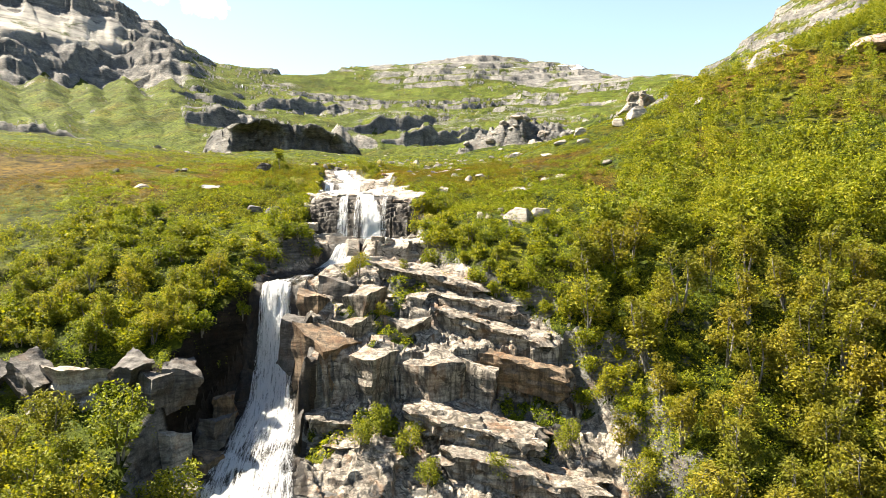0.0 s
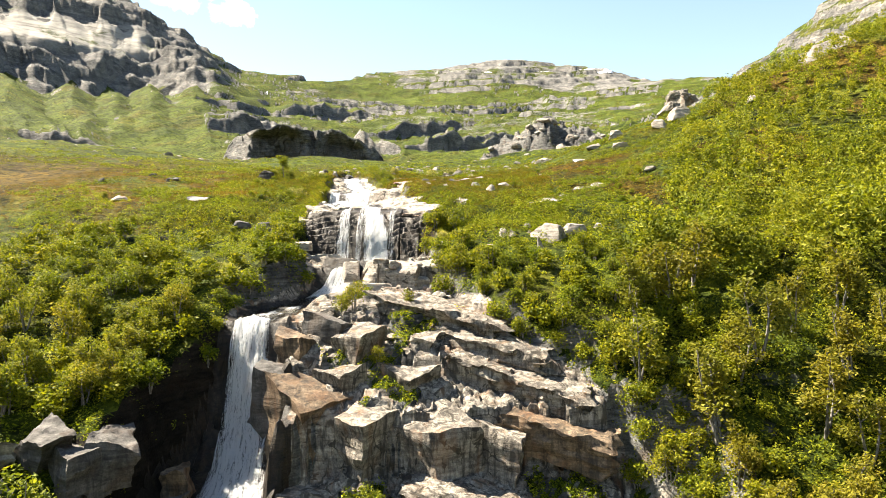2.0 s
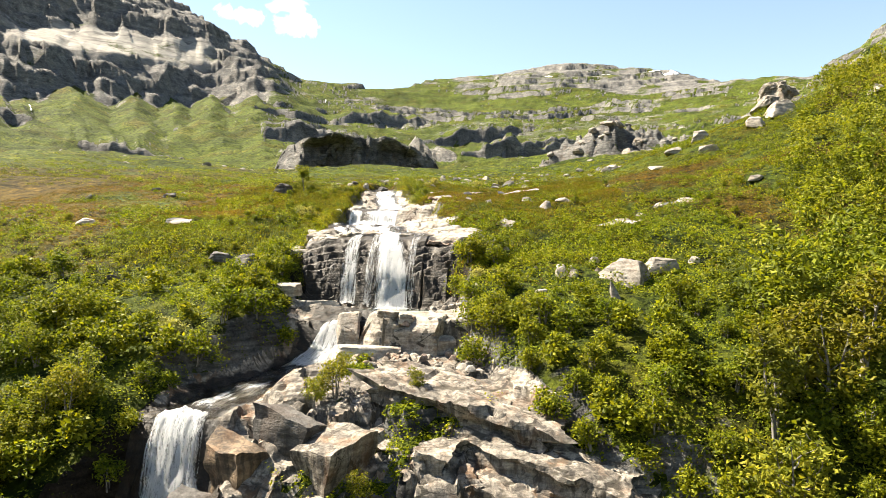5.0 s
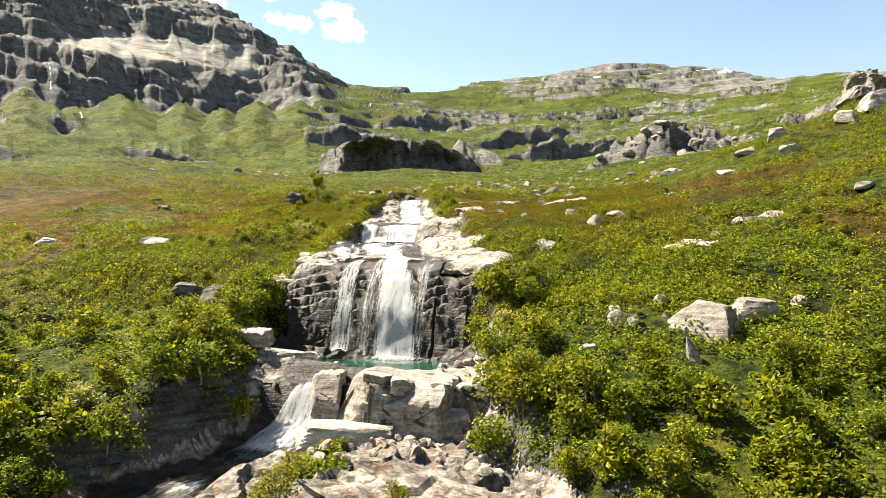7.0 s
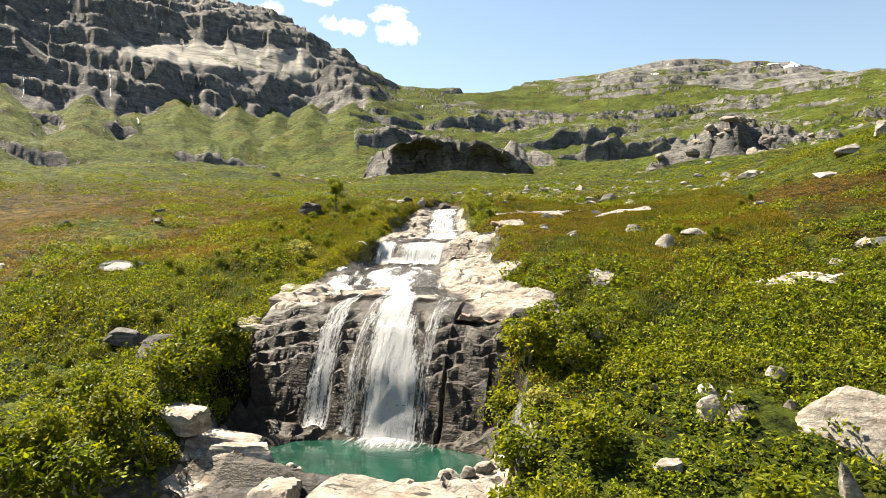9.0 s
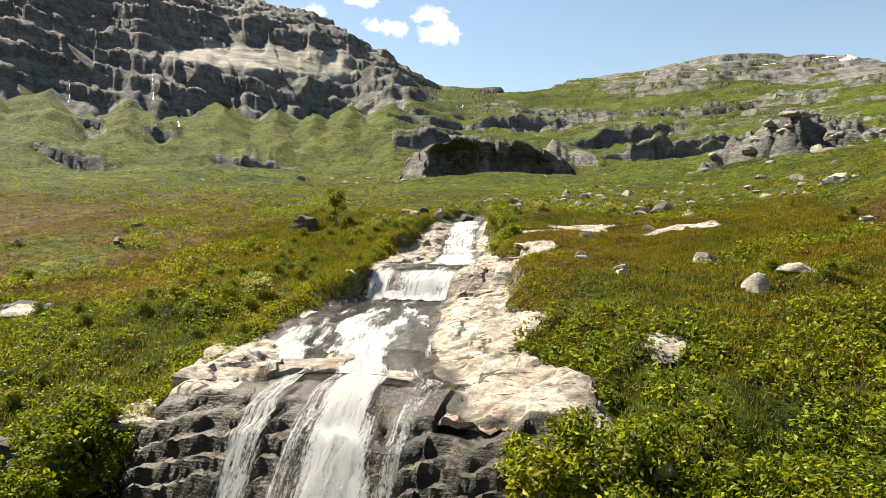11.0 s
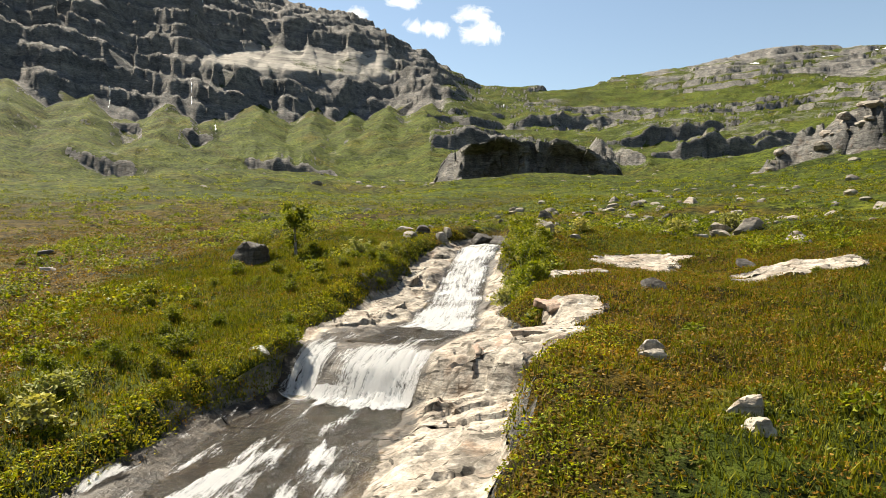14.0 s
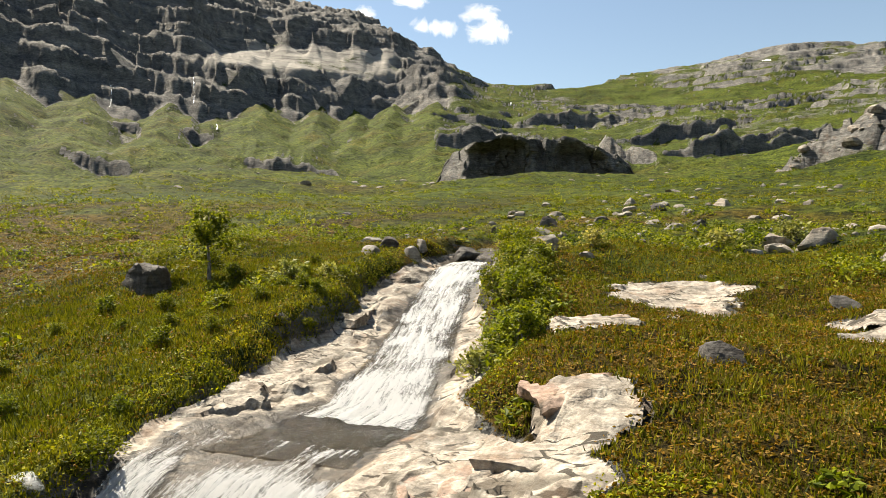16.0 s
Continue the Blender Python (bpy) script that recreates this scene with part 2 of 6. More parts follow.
def near_land(x, y):
    """Height of the bare ground near the stream, and how much of it is bare rock."""
    wx, wy = x + 0.9 * rough(x, y, 5, 3, 61), y + 0.9 * rough(x, y, 6, 3, 62)
    side = step(-22, -6, wx)
    z = curve(wy, LEFT_BANK) * (1 - side) + curve(wy, RIGHT_BANK) * side
    z = z + curve(y, HILL_RISE) * 6 * np.logaddexp(0, (x - 12) / 6)
    z = z - 0.035 * np.minimum(x + 24, 0) * step(70, 100, y)
    z = z + 1.6 * rough(x, y, 38, 2, 65) * step(160, 190, y)
    z = z + 0.55 * rough(x, y, 9, 4, 63) + 0.12 * rough(x, y, 1.6, 2, 64)
    left, right = curve(wy, ROCK_LEFT), curve(wy, ROCK_RIGHT)
    soft = curve(y, (60, 2.2, 80, 2.0, 95, 2.4, 110, 2.0, 130, 1.2, 170, 1.6))
    gentle = soft + 1.0 * step(77, 81, y) * step(104, 97, y)
    broad = soft + 5 * step(88, 80, y) + 2.5 * step(131, 136, y) * step(150, 144, y)
    zone = step(-gentle, 0.3, wx - left) * step(-broad, 0.3, right - wx) * step(190, 165, y) * step(0, 40, y)
    # the stream's own bed, and the stair of rock beside it
    off = x - curve(y, STREAM_X)
    calm = 0.25 + 0.75 * step(1.2, 3.2, np.abs(off))
    by = y + (0.5 * blocks(x, y, 2.6, 71) + 0.25 * rough(x, y, 2, 2, 72)) * calm * (1 - 0.8 * step(99.5, 101, y) * step(107, 105.5, y))
    bed = curve(by, STREAM_Z)
    stair = curve(y - 0.2 * (x + 5) + 1.1 * blocks(x, y, 4.2, 73) + 0.5 * blocks(x, y, 1.7, 74), STAIR_Z) + 0.35 * blocks(x, y, 2.2, 75)
    rim = step(4.4, 6.6, np.hypot(x + 10.4, (y - 98.8) / 0.72)) * step(93.5, 95, y) * step(102.6, 101.6, y)
    bed = bed + 1.3 * rim
    beside = step(2.0, 4.2, off + 0.5 * rough(x, y, 3, 2, 76)) * step(97, 93, y)
    rock = bed * (1 - beside) + stair * beside
    upper = step(103, 107, y)
    face = step(100.6, 101.6, y) * step(107.4, 105.8, y)
    bed_no = rock / 0.75 + 0.8 * rough(x, y * 0.3, 3.4, 3, 66) * 1.9 + 0.16 * blocks(x, y * 0.4, 3.2, 67)
    rock = rock + 0.75 * (step(0.5, 0.95, bed_no - np.floor(bed_no)) - (bed_no - np.floor(bed_no))) * 0.85 * face
    wide = curve(y, (100, 4.5, 108, 5, 118, 3.2, 128, 3.6, 136, 2.2, 141, 1.4, 150, 1.3, 165, 1.6))
    dry = step(wide, wide + 1.5, np.abs(off))
    rock = rock + 0.17 * np.maximum(off - 3, 0) * step(108, 113, y) * step(139, 134, y)
    plates = 0.1 * blocks(x, y, 5.2, 81) + 0.025 * blocks(x, y, 1.9, 82)
    rock = rock + upper * (0.28 * dry + plates * (0.35 + 0.65 * dry)) + (1 - upper) * 0.12 * blocks(x, y, 1.3, 83) * step(-25, -10, rock)
    z = z * (1 - zone) + rock * zone
    for cx, cy, rx, ry in BARE_PATCHES:
        spot = step(1.15, 0.8, np.hypot((x - cx) / rx, (y - cy) / ry) + 0.3 * rough(x, y, 2.6, 4, 86))
        z = z + spot * (0.06 + 0.07 * blocks(x, y, 2.4, 87)) * (1 - zone)
        zone = np.maximum(zone, spot)
    mossy = step(0.15, 0.5, rough(x, y, 4.5, 3, 88)) * step(58, 62, y) * step(92, 88, y) * step(3.5, 5, off)
    return z, step(0.45, 0.85, zone) * (1 - 0.95 * mossy)


def heath_at(x, y):
    """Above 0 where heather takes over from grass."""
    bank = curve(y, ROCK_LEFT) - x
    return rough(x, y, 14, 4, 91) - 0.75 * step(15, 5, bank) * step(-1, 1, bank) + 0.85 * step(13, 22, bank) - 0.05 * step(-8, 0, x)


def land(x, y, under=0.0):
    """Height and bareness anywhere; under: how far a sheet dips where the mountains begin."""
    x, y = np.asarray(x, float), np.asarray(y, float)
    z, zone = near_land(x, y)
    far = np.hypot(x - HUB[0], y - HUB[1])
    mix = step(115, 185, far) * step(60, 130, y + 0.25 * np.abs(x))
    back = step(60, -60, y)
    hill = step(115, 240, far + 0.0 * x) * step(60, 130, y + 0.25 * np.abs(x))
    mix = np.where(x > 20, hill, mix)
    high, bare, out = np.zeros(x.shape), np.zeros(x.shape), mix > 0
    high[out], bare[out] = far_land(x[out], y[out])[:2]
    z = z * (1 - mix) + high * mix
    z = z + back * 0.0012 * np.minimum(x * x, 250000)
    z = z - under * step(205, 225, far) * step(60, 130, y + 0.25 * np.abs(x))
    return z, zone * (1 - mix) + bare * mix


def spread(lo, fine_lo, fine_hi, hi, size, growth):
    """Places from lo to hi, size apart in the fine stretch and wider and wider outside it."""
    inner = np.arange(fine_lo, fine_hi, size)
    def outward(limit):
        out, at, gap = [], 0.0, size
        while at < limit:
            gap *= growth
            at += gap
            out.append(at)
        return np.array(out)
    return np.concatenate([(fine_lo - outward(fine_lo - lo))[::-1], inner, inner[-1] + outward(hi - inner[-1])])


def mesh_of(name, verts, faces, material, smooth=True, **values):
    """A mesh from arrays; faces all of one size; values: one number a vertex, for the material."""
    verts, faces = np.asarray(verts, np.float32), np.asarray(faces, np.int32)
    me = bpy.data.meshes.new(name)
    me.vertices.add(len(verts))
    me.vertices.foreach_set("co", verts.ravel())
    me.loops.add(faces.size)
    me.loops.foreach_set("vertex_index", faces.ravel())
    me.polygons.add(len(faces))
    me.polygons.foreach_set("loop_start", np.arange(0, faces.size, faces.shape[1], dtype=np.int32))
    me.polygons.foreach_set("use_smooth", np.broadcast_to(np.asarray(smooth, bool), (len(faces),)).copy())
    me.update(calc_edges=True)
    for key, value in values.items():
        me.attributes.new(key, "FLOAT", "POINT").data.foreach_set("value", np.asarray(value, np.float32).ravel())
    if material:
        me.materials.append(material)
    return me


def grid_faces(rows, cols):
    i = np.arange(rows * cols).reshape(rows, cols)
    return np.stack([i[:-1, :-1], i[:-1, 1:], i[1:, 1:], i[1:, :-1]], -1).reshape(-1, 4)


# ---- materials ----
def material(name):
    m = bpy.data.materials.new(name)
    m.use_nodes = True
    return m, m.node_tree.nodes, m.node_tree.links, m.node_tree.nodes["Principled BSDF"]


def node(nodes, kind, **settings):
    made = nodes.new(kind)
    for key, value in settings.items():
        if key in made.inputs:
            made.inputs[key].default_value = value
    return made


def noise_at(nodes, links, vector, scale, detail=5.0, distort=0.0, rough_=0.55):
    n = nodes.new("ShaderNodeTexNoise")
    n.inputs["Scale"].default_value, n.inputs["Detail"].default_value = scale, detail
    n.inputs["Distortion"].default_value, n.inputs["Roughness"].default_value = distort, rough_
    if vector is not None:
        links.new(vector, n.inputs["Vector"])
    return n.outputs["Fac"]


def ramp(nodes, links, fac, *stops):
    r = nodes.new("ShaderNodeValToRGB")
    while len(r.color_ramp.elements) < len(stops):
        r.color_ramp.elements.new(0.5)
    for e, (at, colour) in zip(r.color_ramp.elements, stops):
        e.position, e.color = at, (*colour, 1) if len(colour) == 3 else colour
    links.new(fac, r.inputs[0])
    return r.outputs[0]


def mixed(nodes, links, fac, a, b, kind="MIX"):
    m = nodes.new("ShaderNodeMix")
    m.data_type, m.blend_type = "RGBA", kind
    for value, socket in ((fac, m.inputs[0]), (a, m.inputs[6]), (b, m.inputs[7])):
        if hasattr(value, "is_output"):
            links.new(value, socket)
        elif isinstance(value, (int, float)):
            socket.default_value = value
        else:
            socket.default_value = (*value, 1)
    return m.outputs[2]


def maths(nodes, links, kind, a, b=0.0, clamp=False):
    m = nodes.new("ShaderNodeMath")
    m.operation, m.use_clamp = kind, clamp
    for value, socket in ((a, m.inputs[0]), (b, m.inputs[1])):
        if hasattr(value, "is_output"):
            links.new(value, socket)
        else:
            socket.default_value = value
    return m.outputs[0]


def attribute(nodes, name):
    a = nodes.new("ShaderNodeAttribute")
    a.attribute_name = name
    return a.outputs["Fac"]


def place_of(nodes, kind="Object"):
    return nodes.new("ShaderNodeTexCoord").outputs[kind] if kind == "Object" else nodes.new("ShaderNodeNewGeometry").outputs["Position"]


def stretched(nodes, links, vector, scale, turn=(0, 0, 0)):
    m = nodes.new("ShaderNodeMapping")
    m.inputs["Scale"].default_value, m.inputs["Rotation"].default_value = scale, turn
    links.new(vector, m.inputs["Vector"])
    return m.outputs[0]


def bumped(nodes, links, shader, height, strength, distance):
    b = nodes.new("ShaderNodeBump")
    b.inputs["Strength"].default_value, b.inputs["Distance"].default_value = strength, distance
    links.new(height, b.inputs["Height"])
    links.new(b.outputs[0], shader.inputs["Normal"])


def rock_colour(nodes, links, at, light=1.0):
    """Banded grey gneiss with pale, rusty and black patches."""
    bands = noise_at(nodes, links, stretched(nodes, links, at, (0.35, 0.5, 1.3), (0.25, 0.3, 0.3)), 1.1, 7, 0.9, 0.65)
    base = ramp(nodes, links, bands, (0.28, (0.13 * light, 0.12 * light, 0.105 * light)), (0.46, (0.33 * light, 0.305 * light, 0.275 * light)), (0.66, (0.52 * light, 0.485 * light, 0.43 * light)))
    beds = noise_at(nodes, links, stretched(nodes, links, at, (0.22, 0.22, 2.6), (0.05, 0.04, 0)), 1.0, 8, 0.35, 0.7)
    base = mixed(nodes, links, 0.65, base, ramp(nodes, links, beds, (0.38, (0.3, 0.29, 0.28)), (0.56, (1.15, 1.14, 1.12))), "MULTIPLY")
    spots = noise_at(nodes, links, at, 0.55, 6, 0.3)
    base = mixed(nodes, links, ramp(nodes, links, spots, (0.55, (0, 0, 0)), (0.7, (0.6, 0.6, 0.6))), base, (0.33 * light, 0.22 * light, 0.15 * light))
    fine = noise_at(nodes, links, at, 7.0, 6)
    return mixed(nodes, links, 0.55, base, ramp(nodes, links, fine, (0.3, (0.35, 0.35, 0.35)), (0.7, (1.25, 1.22, 1.18))), "MULTIPLY"), beds, fine


def ground_material():
    m, n, l, s = material("hillside")
    at = place_of(n, "World")
    geo = n.new("ShaderNodeNewGeometry")
    sep = n.new("ShaderNodeSeparateXYZ")
    l.new(geo.outputs["True Normal"], sep.inputs[0])
    rock, bands, fine = rock_colour(n, l, at, 0.6)
    # the bluish tones hold grey-blue rock and some distance haze put into the colour
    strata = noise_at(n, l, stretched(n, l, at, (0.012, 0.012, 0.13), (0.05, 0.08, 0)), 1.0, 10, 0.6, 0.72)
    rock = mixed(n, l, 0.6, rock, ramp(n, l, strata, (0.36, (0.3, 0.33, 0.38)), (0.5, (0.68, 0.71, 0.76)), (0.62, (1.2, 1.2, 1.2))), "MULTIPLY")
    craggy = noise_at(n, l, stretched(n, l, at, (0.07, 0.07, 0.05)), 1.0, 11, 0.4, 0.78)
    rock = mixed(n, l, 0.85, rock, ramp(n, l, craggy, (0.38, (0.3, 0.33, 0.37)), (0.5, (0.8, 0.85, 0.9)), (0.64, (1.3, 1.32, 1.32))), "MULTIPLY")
    smooth = noise_at(n, l, stretched(n, l, at, (0.02, 0.02, 0.12), (0.12, 0.3, 0)), 1.0, 9, 0.5, 0.7)
    rock = mixed(n, l, attribute(n, "pale"), rock, ramp(n, l, smooth, (0.36, (0.13, 0.12, 0.11)), (0.46, (0.23, 0.215, 0.19)), (0.62, (0.32, 0.3, 0.265))))
    # darkens the cliff faces: seeping water, with their deep shade put into the colour
    seep_shade = ramp(n, l, attribute(n, "wet"), (0.3, (1, 1, 1)), (0.7, (0.16, 0.13, 0.10)))
    rock = mixed(n, l, 1.0, rock, seep_shade, "MULTIPLY")
    broad = noise_at(n, l, stretched(n, l, at, (0.02, 0.02, 0.05)), 1.0, 8, 0.6, 0.7)
    large = noise_at(n, l, at, 0.035, 6, 0.4)
    mid = noise_at(n, l, at, 0.32, 7, 0.5, 0.65)
    small = noise_at(n, l, at, 3.2, 8, 0.2, 0.7)
    green = ramp(n, l, mid, (0.3, (0.02, 0.036, 0.004)), (0.5, (0.06, 0.084, 0.009)), (0.68, (0.115, 0.135, 0.016)))
    heath = ramp(n, l, mid, (0.3, (0.045, 0.03, 0.004)), (0.52, (0.09, 0.06, 0.008)), (0.7, (0.15, 0.098, 0.015)))
    turf = mixed(n, l, maths(n, l, "ADD", attribute(n, "heath"), ramp(n, l, large, (0.5, (0, 0, 0)), (0.7, (0.5, 0.5, 0.5))), True), green, heath)
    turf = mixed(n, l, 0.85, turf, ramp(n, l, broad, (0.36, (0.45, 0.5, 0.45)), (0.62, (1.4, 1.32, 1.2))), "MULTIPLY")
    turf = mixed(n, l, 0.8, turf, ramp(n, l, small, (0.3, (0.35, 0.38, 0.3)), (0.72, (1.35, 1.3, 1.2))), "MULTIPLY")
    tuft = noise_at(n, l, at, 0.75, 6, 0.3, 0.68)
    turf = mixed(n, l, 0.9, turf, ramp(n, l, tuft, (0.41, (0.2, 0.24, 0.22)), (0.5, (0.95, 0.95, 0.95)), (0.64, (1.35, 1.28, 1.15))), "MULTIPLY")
    steep = maths(n, l, "SUBTRACT", 1.0, sep.outputs[2])
    steep = maths(n, l, "ADD", steep, maths(n, l, "ADD", maths(n, l, "MULTIPLY", maths(n, l, "SUBTRACT", mid, 0.5), 0.3), maths(n, l, "MULTIPLY", maths(n, l, "SUBTRACT", broad, 0.5), 0.5)))
    steep = ramp(n, l, steep, (0.33, (0, 0, 0)), (0.4, (1, 1, 1)))
    bare = maths(n, l, "ADD", attribute(n, "rock"), maths(n, l, "ADD", maths(n, l, "MULTIPLY", maths(n, l, "SUBTRACT", small, 0.5), 0.7), maths(n, l, "MULTIPLY", maths(n, l, "SUBTRACT", broad, 0.5), 1.1)))
    bare = ramp(n, l, bare, (0.42, (0, 0, 0)), (0.55, (1, 1, 1)))
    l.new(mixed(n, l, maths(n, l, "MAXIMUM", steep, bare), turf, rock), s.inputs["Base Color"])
    s.inputs["Roughness"].default_value, s.inputs["Specular IOR Level"].default_value = 0.9, 0.08
    height = maths(n, l, "ADD", maths(n, l, "MULTIPLY", small, 0.6), maths(n, l, "ADD", fine, maths(n, l, "MULTIPLY", bands, 0.5)))
    bumped(n, l, s, height, 0.7, 0.25)
    lumps = n.new("ShaderNodeBump")
    lumps.inputs["Strength"].default_value, lumps.inputs["Distance"].default_value = 0.7, 3.0
    l.new(maths(n, l, "ADD", maths(n, l, "MULTIPLY", tuft, 0.35), maths(n, l, "ADD", craggy, mid)), lumps.inputs["Height"])
    l.new(lumps.outputs[0], s.inputs["Normal"].links[0].from_node.inputs["Normal"])
    return m


def rock_material(name, light=1.0, tint=(1.0, 1.0, 1.0), lichen=0.4, by="World", streak=0.0, relief=0.8, cracked=0.0):
    m, n, l, s = material(name)
    at = place_of(n, by)
    colour, bands, fine = rock_colour(n, l, at, light)
    colour = mixed(n, l, 1.0, colour, tint, "MULTIPLY")
    pale = noise_at(n, l, at, 1.7, 7, 0.4, 0.7)
    colour = mixed(n, l, ramp(n, l, pale, (0.52, (0, 0, 0)), (0.68, (lichen,) * 3)), colour, (0.55 * light, 0.54 * light, 0.48 * light))
    if cracked:
        warp = node(n, "ShaderNodeVectorMath")
        warp.operation = "MULTIPLY_ADD"
        shift = n.new("ShaderNodeTexNoise")
        shift.inputs["Scale"].default_value, shift.inputs["Detail"].default_value = 0.9, 5
        l.new(at, shift.inputs["Vector"])
        l.new(shift.outputs["Color"], warp.inputs[0])
        warp.inputs[1].default_value = (0.3, 0.3, 0.3)
        l.new(at, warp.inputs[2])
        lines = None
        for scale, wide, turn in ((0.26, 0.012, 0.5), (0.6, 0.012, 0.2)):
            cell = n.new("ShaderNodeTexVoronoi")
            cell.feature = "DISTANCE_TO_EDGE"
            cell.inputs["Scale"].default_value = scale
            l.new(stretched(n, l, warp.outputs[0], (0.55, 1.9, 1.2), (0.1, 0.1, turn)), cell.inputs["Vector"])
            thin = maths(n, l, "ADD", cell.outputs["Distance"], maths(n, l, "MULTIPLY", maths(n, l, "SUBTRACT", noise_at(n, l, at, 0.8, 3), 0.45), 0.3))
            line = ramp(n, l, thin, (wide * 0.4, (1, 1, 1)), (wide * 1.5, (0, 0, 0)))
            lines = line if lines is None else maths(n, l, "MAXIMUM", lines, line)
        colour = mixed(n, l, maths(n, l, "MULTIPLY", lines, cracked), colour, (0.035, 0.03, 0.022))
        grime = noise_at(n, l, at, 2.6, 9, 0.3, 0.75)
        colour = mixed(n, l, 0.75, colour, ramp(n, l, grime, (0.36, (0.42, 0.4, 0.37)), (0.5, (0.95, 0.95, 0.95)), (0.62, (1.12, 1.12, 1.12))), "MULTIPLY")
    if streak:
        run = noise_at(n, l, stretched(n, l, at, (1.1, 1.1, 0.16)), 1.6, 6, 0.5, 0.65)
        colour = mixed(n, l, ramp(n, l, run, (0.44, (0, 0, 0)), (0.6, (streak,) * 3)), colour, (0.035 * light, 0.03 * light, 0.026 * light))
        rust = noise_at(n, l, stretched(n, l, at, (0.5, 0.5, 0.12)), 1.2, 5, 0.5)
        colour = mixed(n, l, ramp(n, l, rust, (0.54, (0, 0, 0)), (0.68, (0.6 * streak,) * 3)), colour, (0.22 * light, 0.10 * light, 0.035 * light))
    seam = ramp(n, l, maths(n, l, "ADD", attribute(n, "joint"), maths(n, l, "MULTIPLY", maths(n, l, "SUBTRACT", fine, 0.5), 0.3)), (0.45, (0, 0, 0)), (0.75, (0.85, 0.85, 0.85)))
    colour = mixed(n, l, seam, colour, (0.05, 0.042, 0.03))
    # wet stone; on the fall cliffs this tone also stands in for shade
    wet, wet_shade_tone = attribute(n, "wet"), (0.11, 0.09, 0.065)
    wet_shade_at = maths(n, l, "ADD", wet, maths(n, l, "MULTIPLY", maths(n, l, "SUBTRACT", pale, 0.5), 0.8))
    wet_shade_at = ramp(n, l, wet_shade_at, (0.4, (0, 0, 0)), (0.6, (1, 1, 1)))
    colour = mixed(n, l, wet_shade_at, colour, mixed(n, l, 1.0, colour, wet_shade_tone, "MULTIPLY"))
    l.new(colour, s.inputs["Base Color"])
    l.new(maths(n, l, "SUBTRACT", 0.85, maths(n, l, "MULTIPLY", wet_shade_at, 0.3)), s.inputs["Roughness"])
    height = maths(n, l, "ADD", maths(n, l, "MULTIPLY", bands, 1.2), maths(n, l, "ADD", maths(n, l, "MULTIPLY", fine, 0.5), pale))
    bumped(n, l, s, height, relief, 0.12)
    s.inputs["Specular IOR Level"].default_value = 0.25
    return m


def leaf_material(name, dark, light, dry, through_=0.35):
    m, n, l, s = material(name)
    geo, ob = n.new("ShaderNodeNewGeometry"), n.new("ShaderNodeObjectInfo")
    colour = ramp(n, l, geo.outputs["Random Per Island"], (0.0, dark), (0.75, light), (1.0, dry))
    colour = mixed(n, l, maths(n, l, "MULTIPLY", ob.outputs["Random"], 0.6), colour, mixed(n, l, 1.0, colour, (1.1, 0.9, 0.85), "MULTIPLY"))
    patch = noise_at(n, l, place_of(n, "World"), 0.12, 3)
    colour = mixed(n, l, 0.75, colour, ramp(n, l, patch, (0.35, (0.72, 0.8, 0.75)), (0.65, (1.3, 1.16, 1.0))), "MULTIPLY")
    l.new(colour, s.inputs["Base Color"])
    s.inputs["Roughness"].default_value = 0.55
    s.inputs["Specular IOR Level"].default_value = 0.1
    t = n.new("ShaderNodeBsdfTranslucent")
    l.new(mixed(n, l, 1.0, colour, (1.15, 1.1, 0.5), "MULTIPLY"), t.inputs[0])
    both = n.new("ShaderNodeMixShader")
    both.inputs[0].default_value = through_
    l.new(s.outputs[0], both.inputs[1])
    l.new(t.outputs[0], both.inputs[2])
    l.new(both.outputs[0], n["Material Output"].inputs[0])
    return m


def bark_material(name, colour_a, colour_b):
    m, n, l, s = material(name)
    spots = noise_at(n, l, stretched(n, l, place_of(n), (6, 6, 1.5)), 2.0, 5)
    l.new(ramp(n, l, spots, (0.4, colour_a), (0.6, colour_b)), s.inputs["Base Color"])
    s.inputs["Roughness"].default_value = 0.9
    bumped(n, l, s, spots, 0.5, 0.02)
    return m


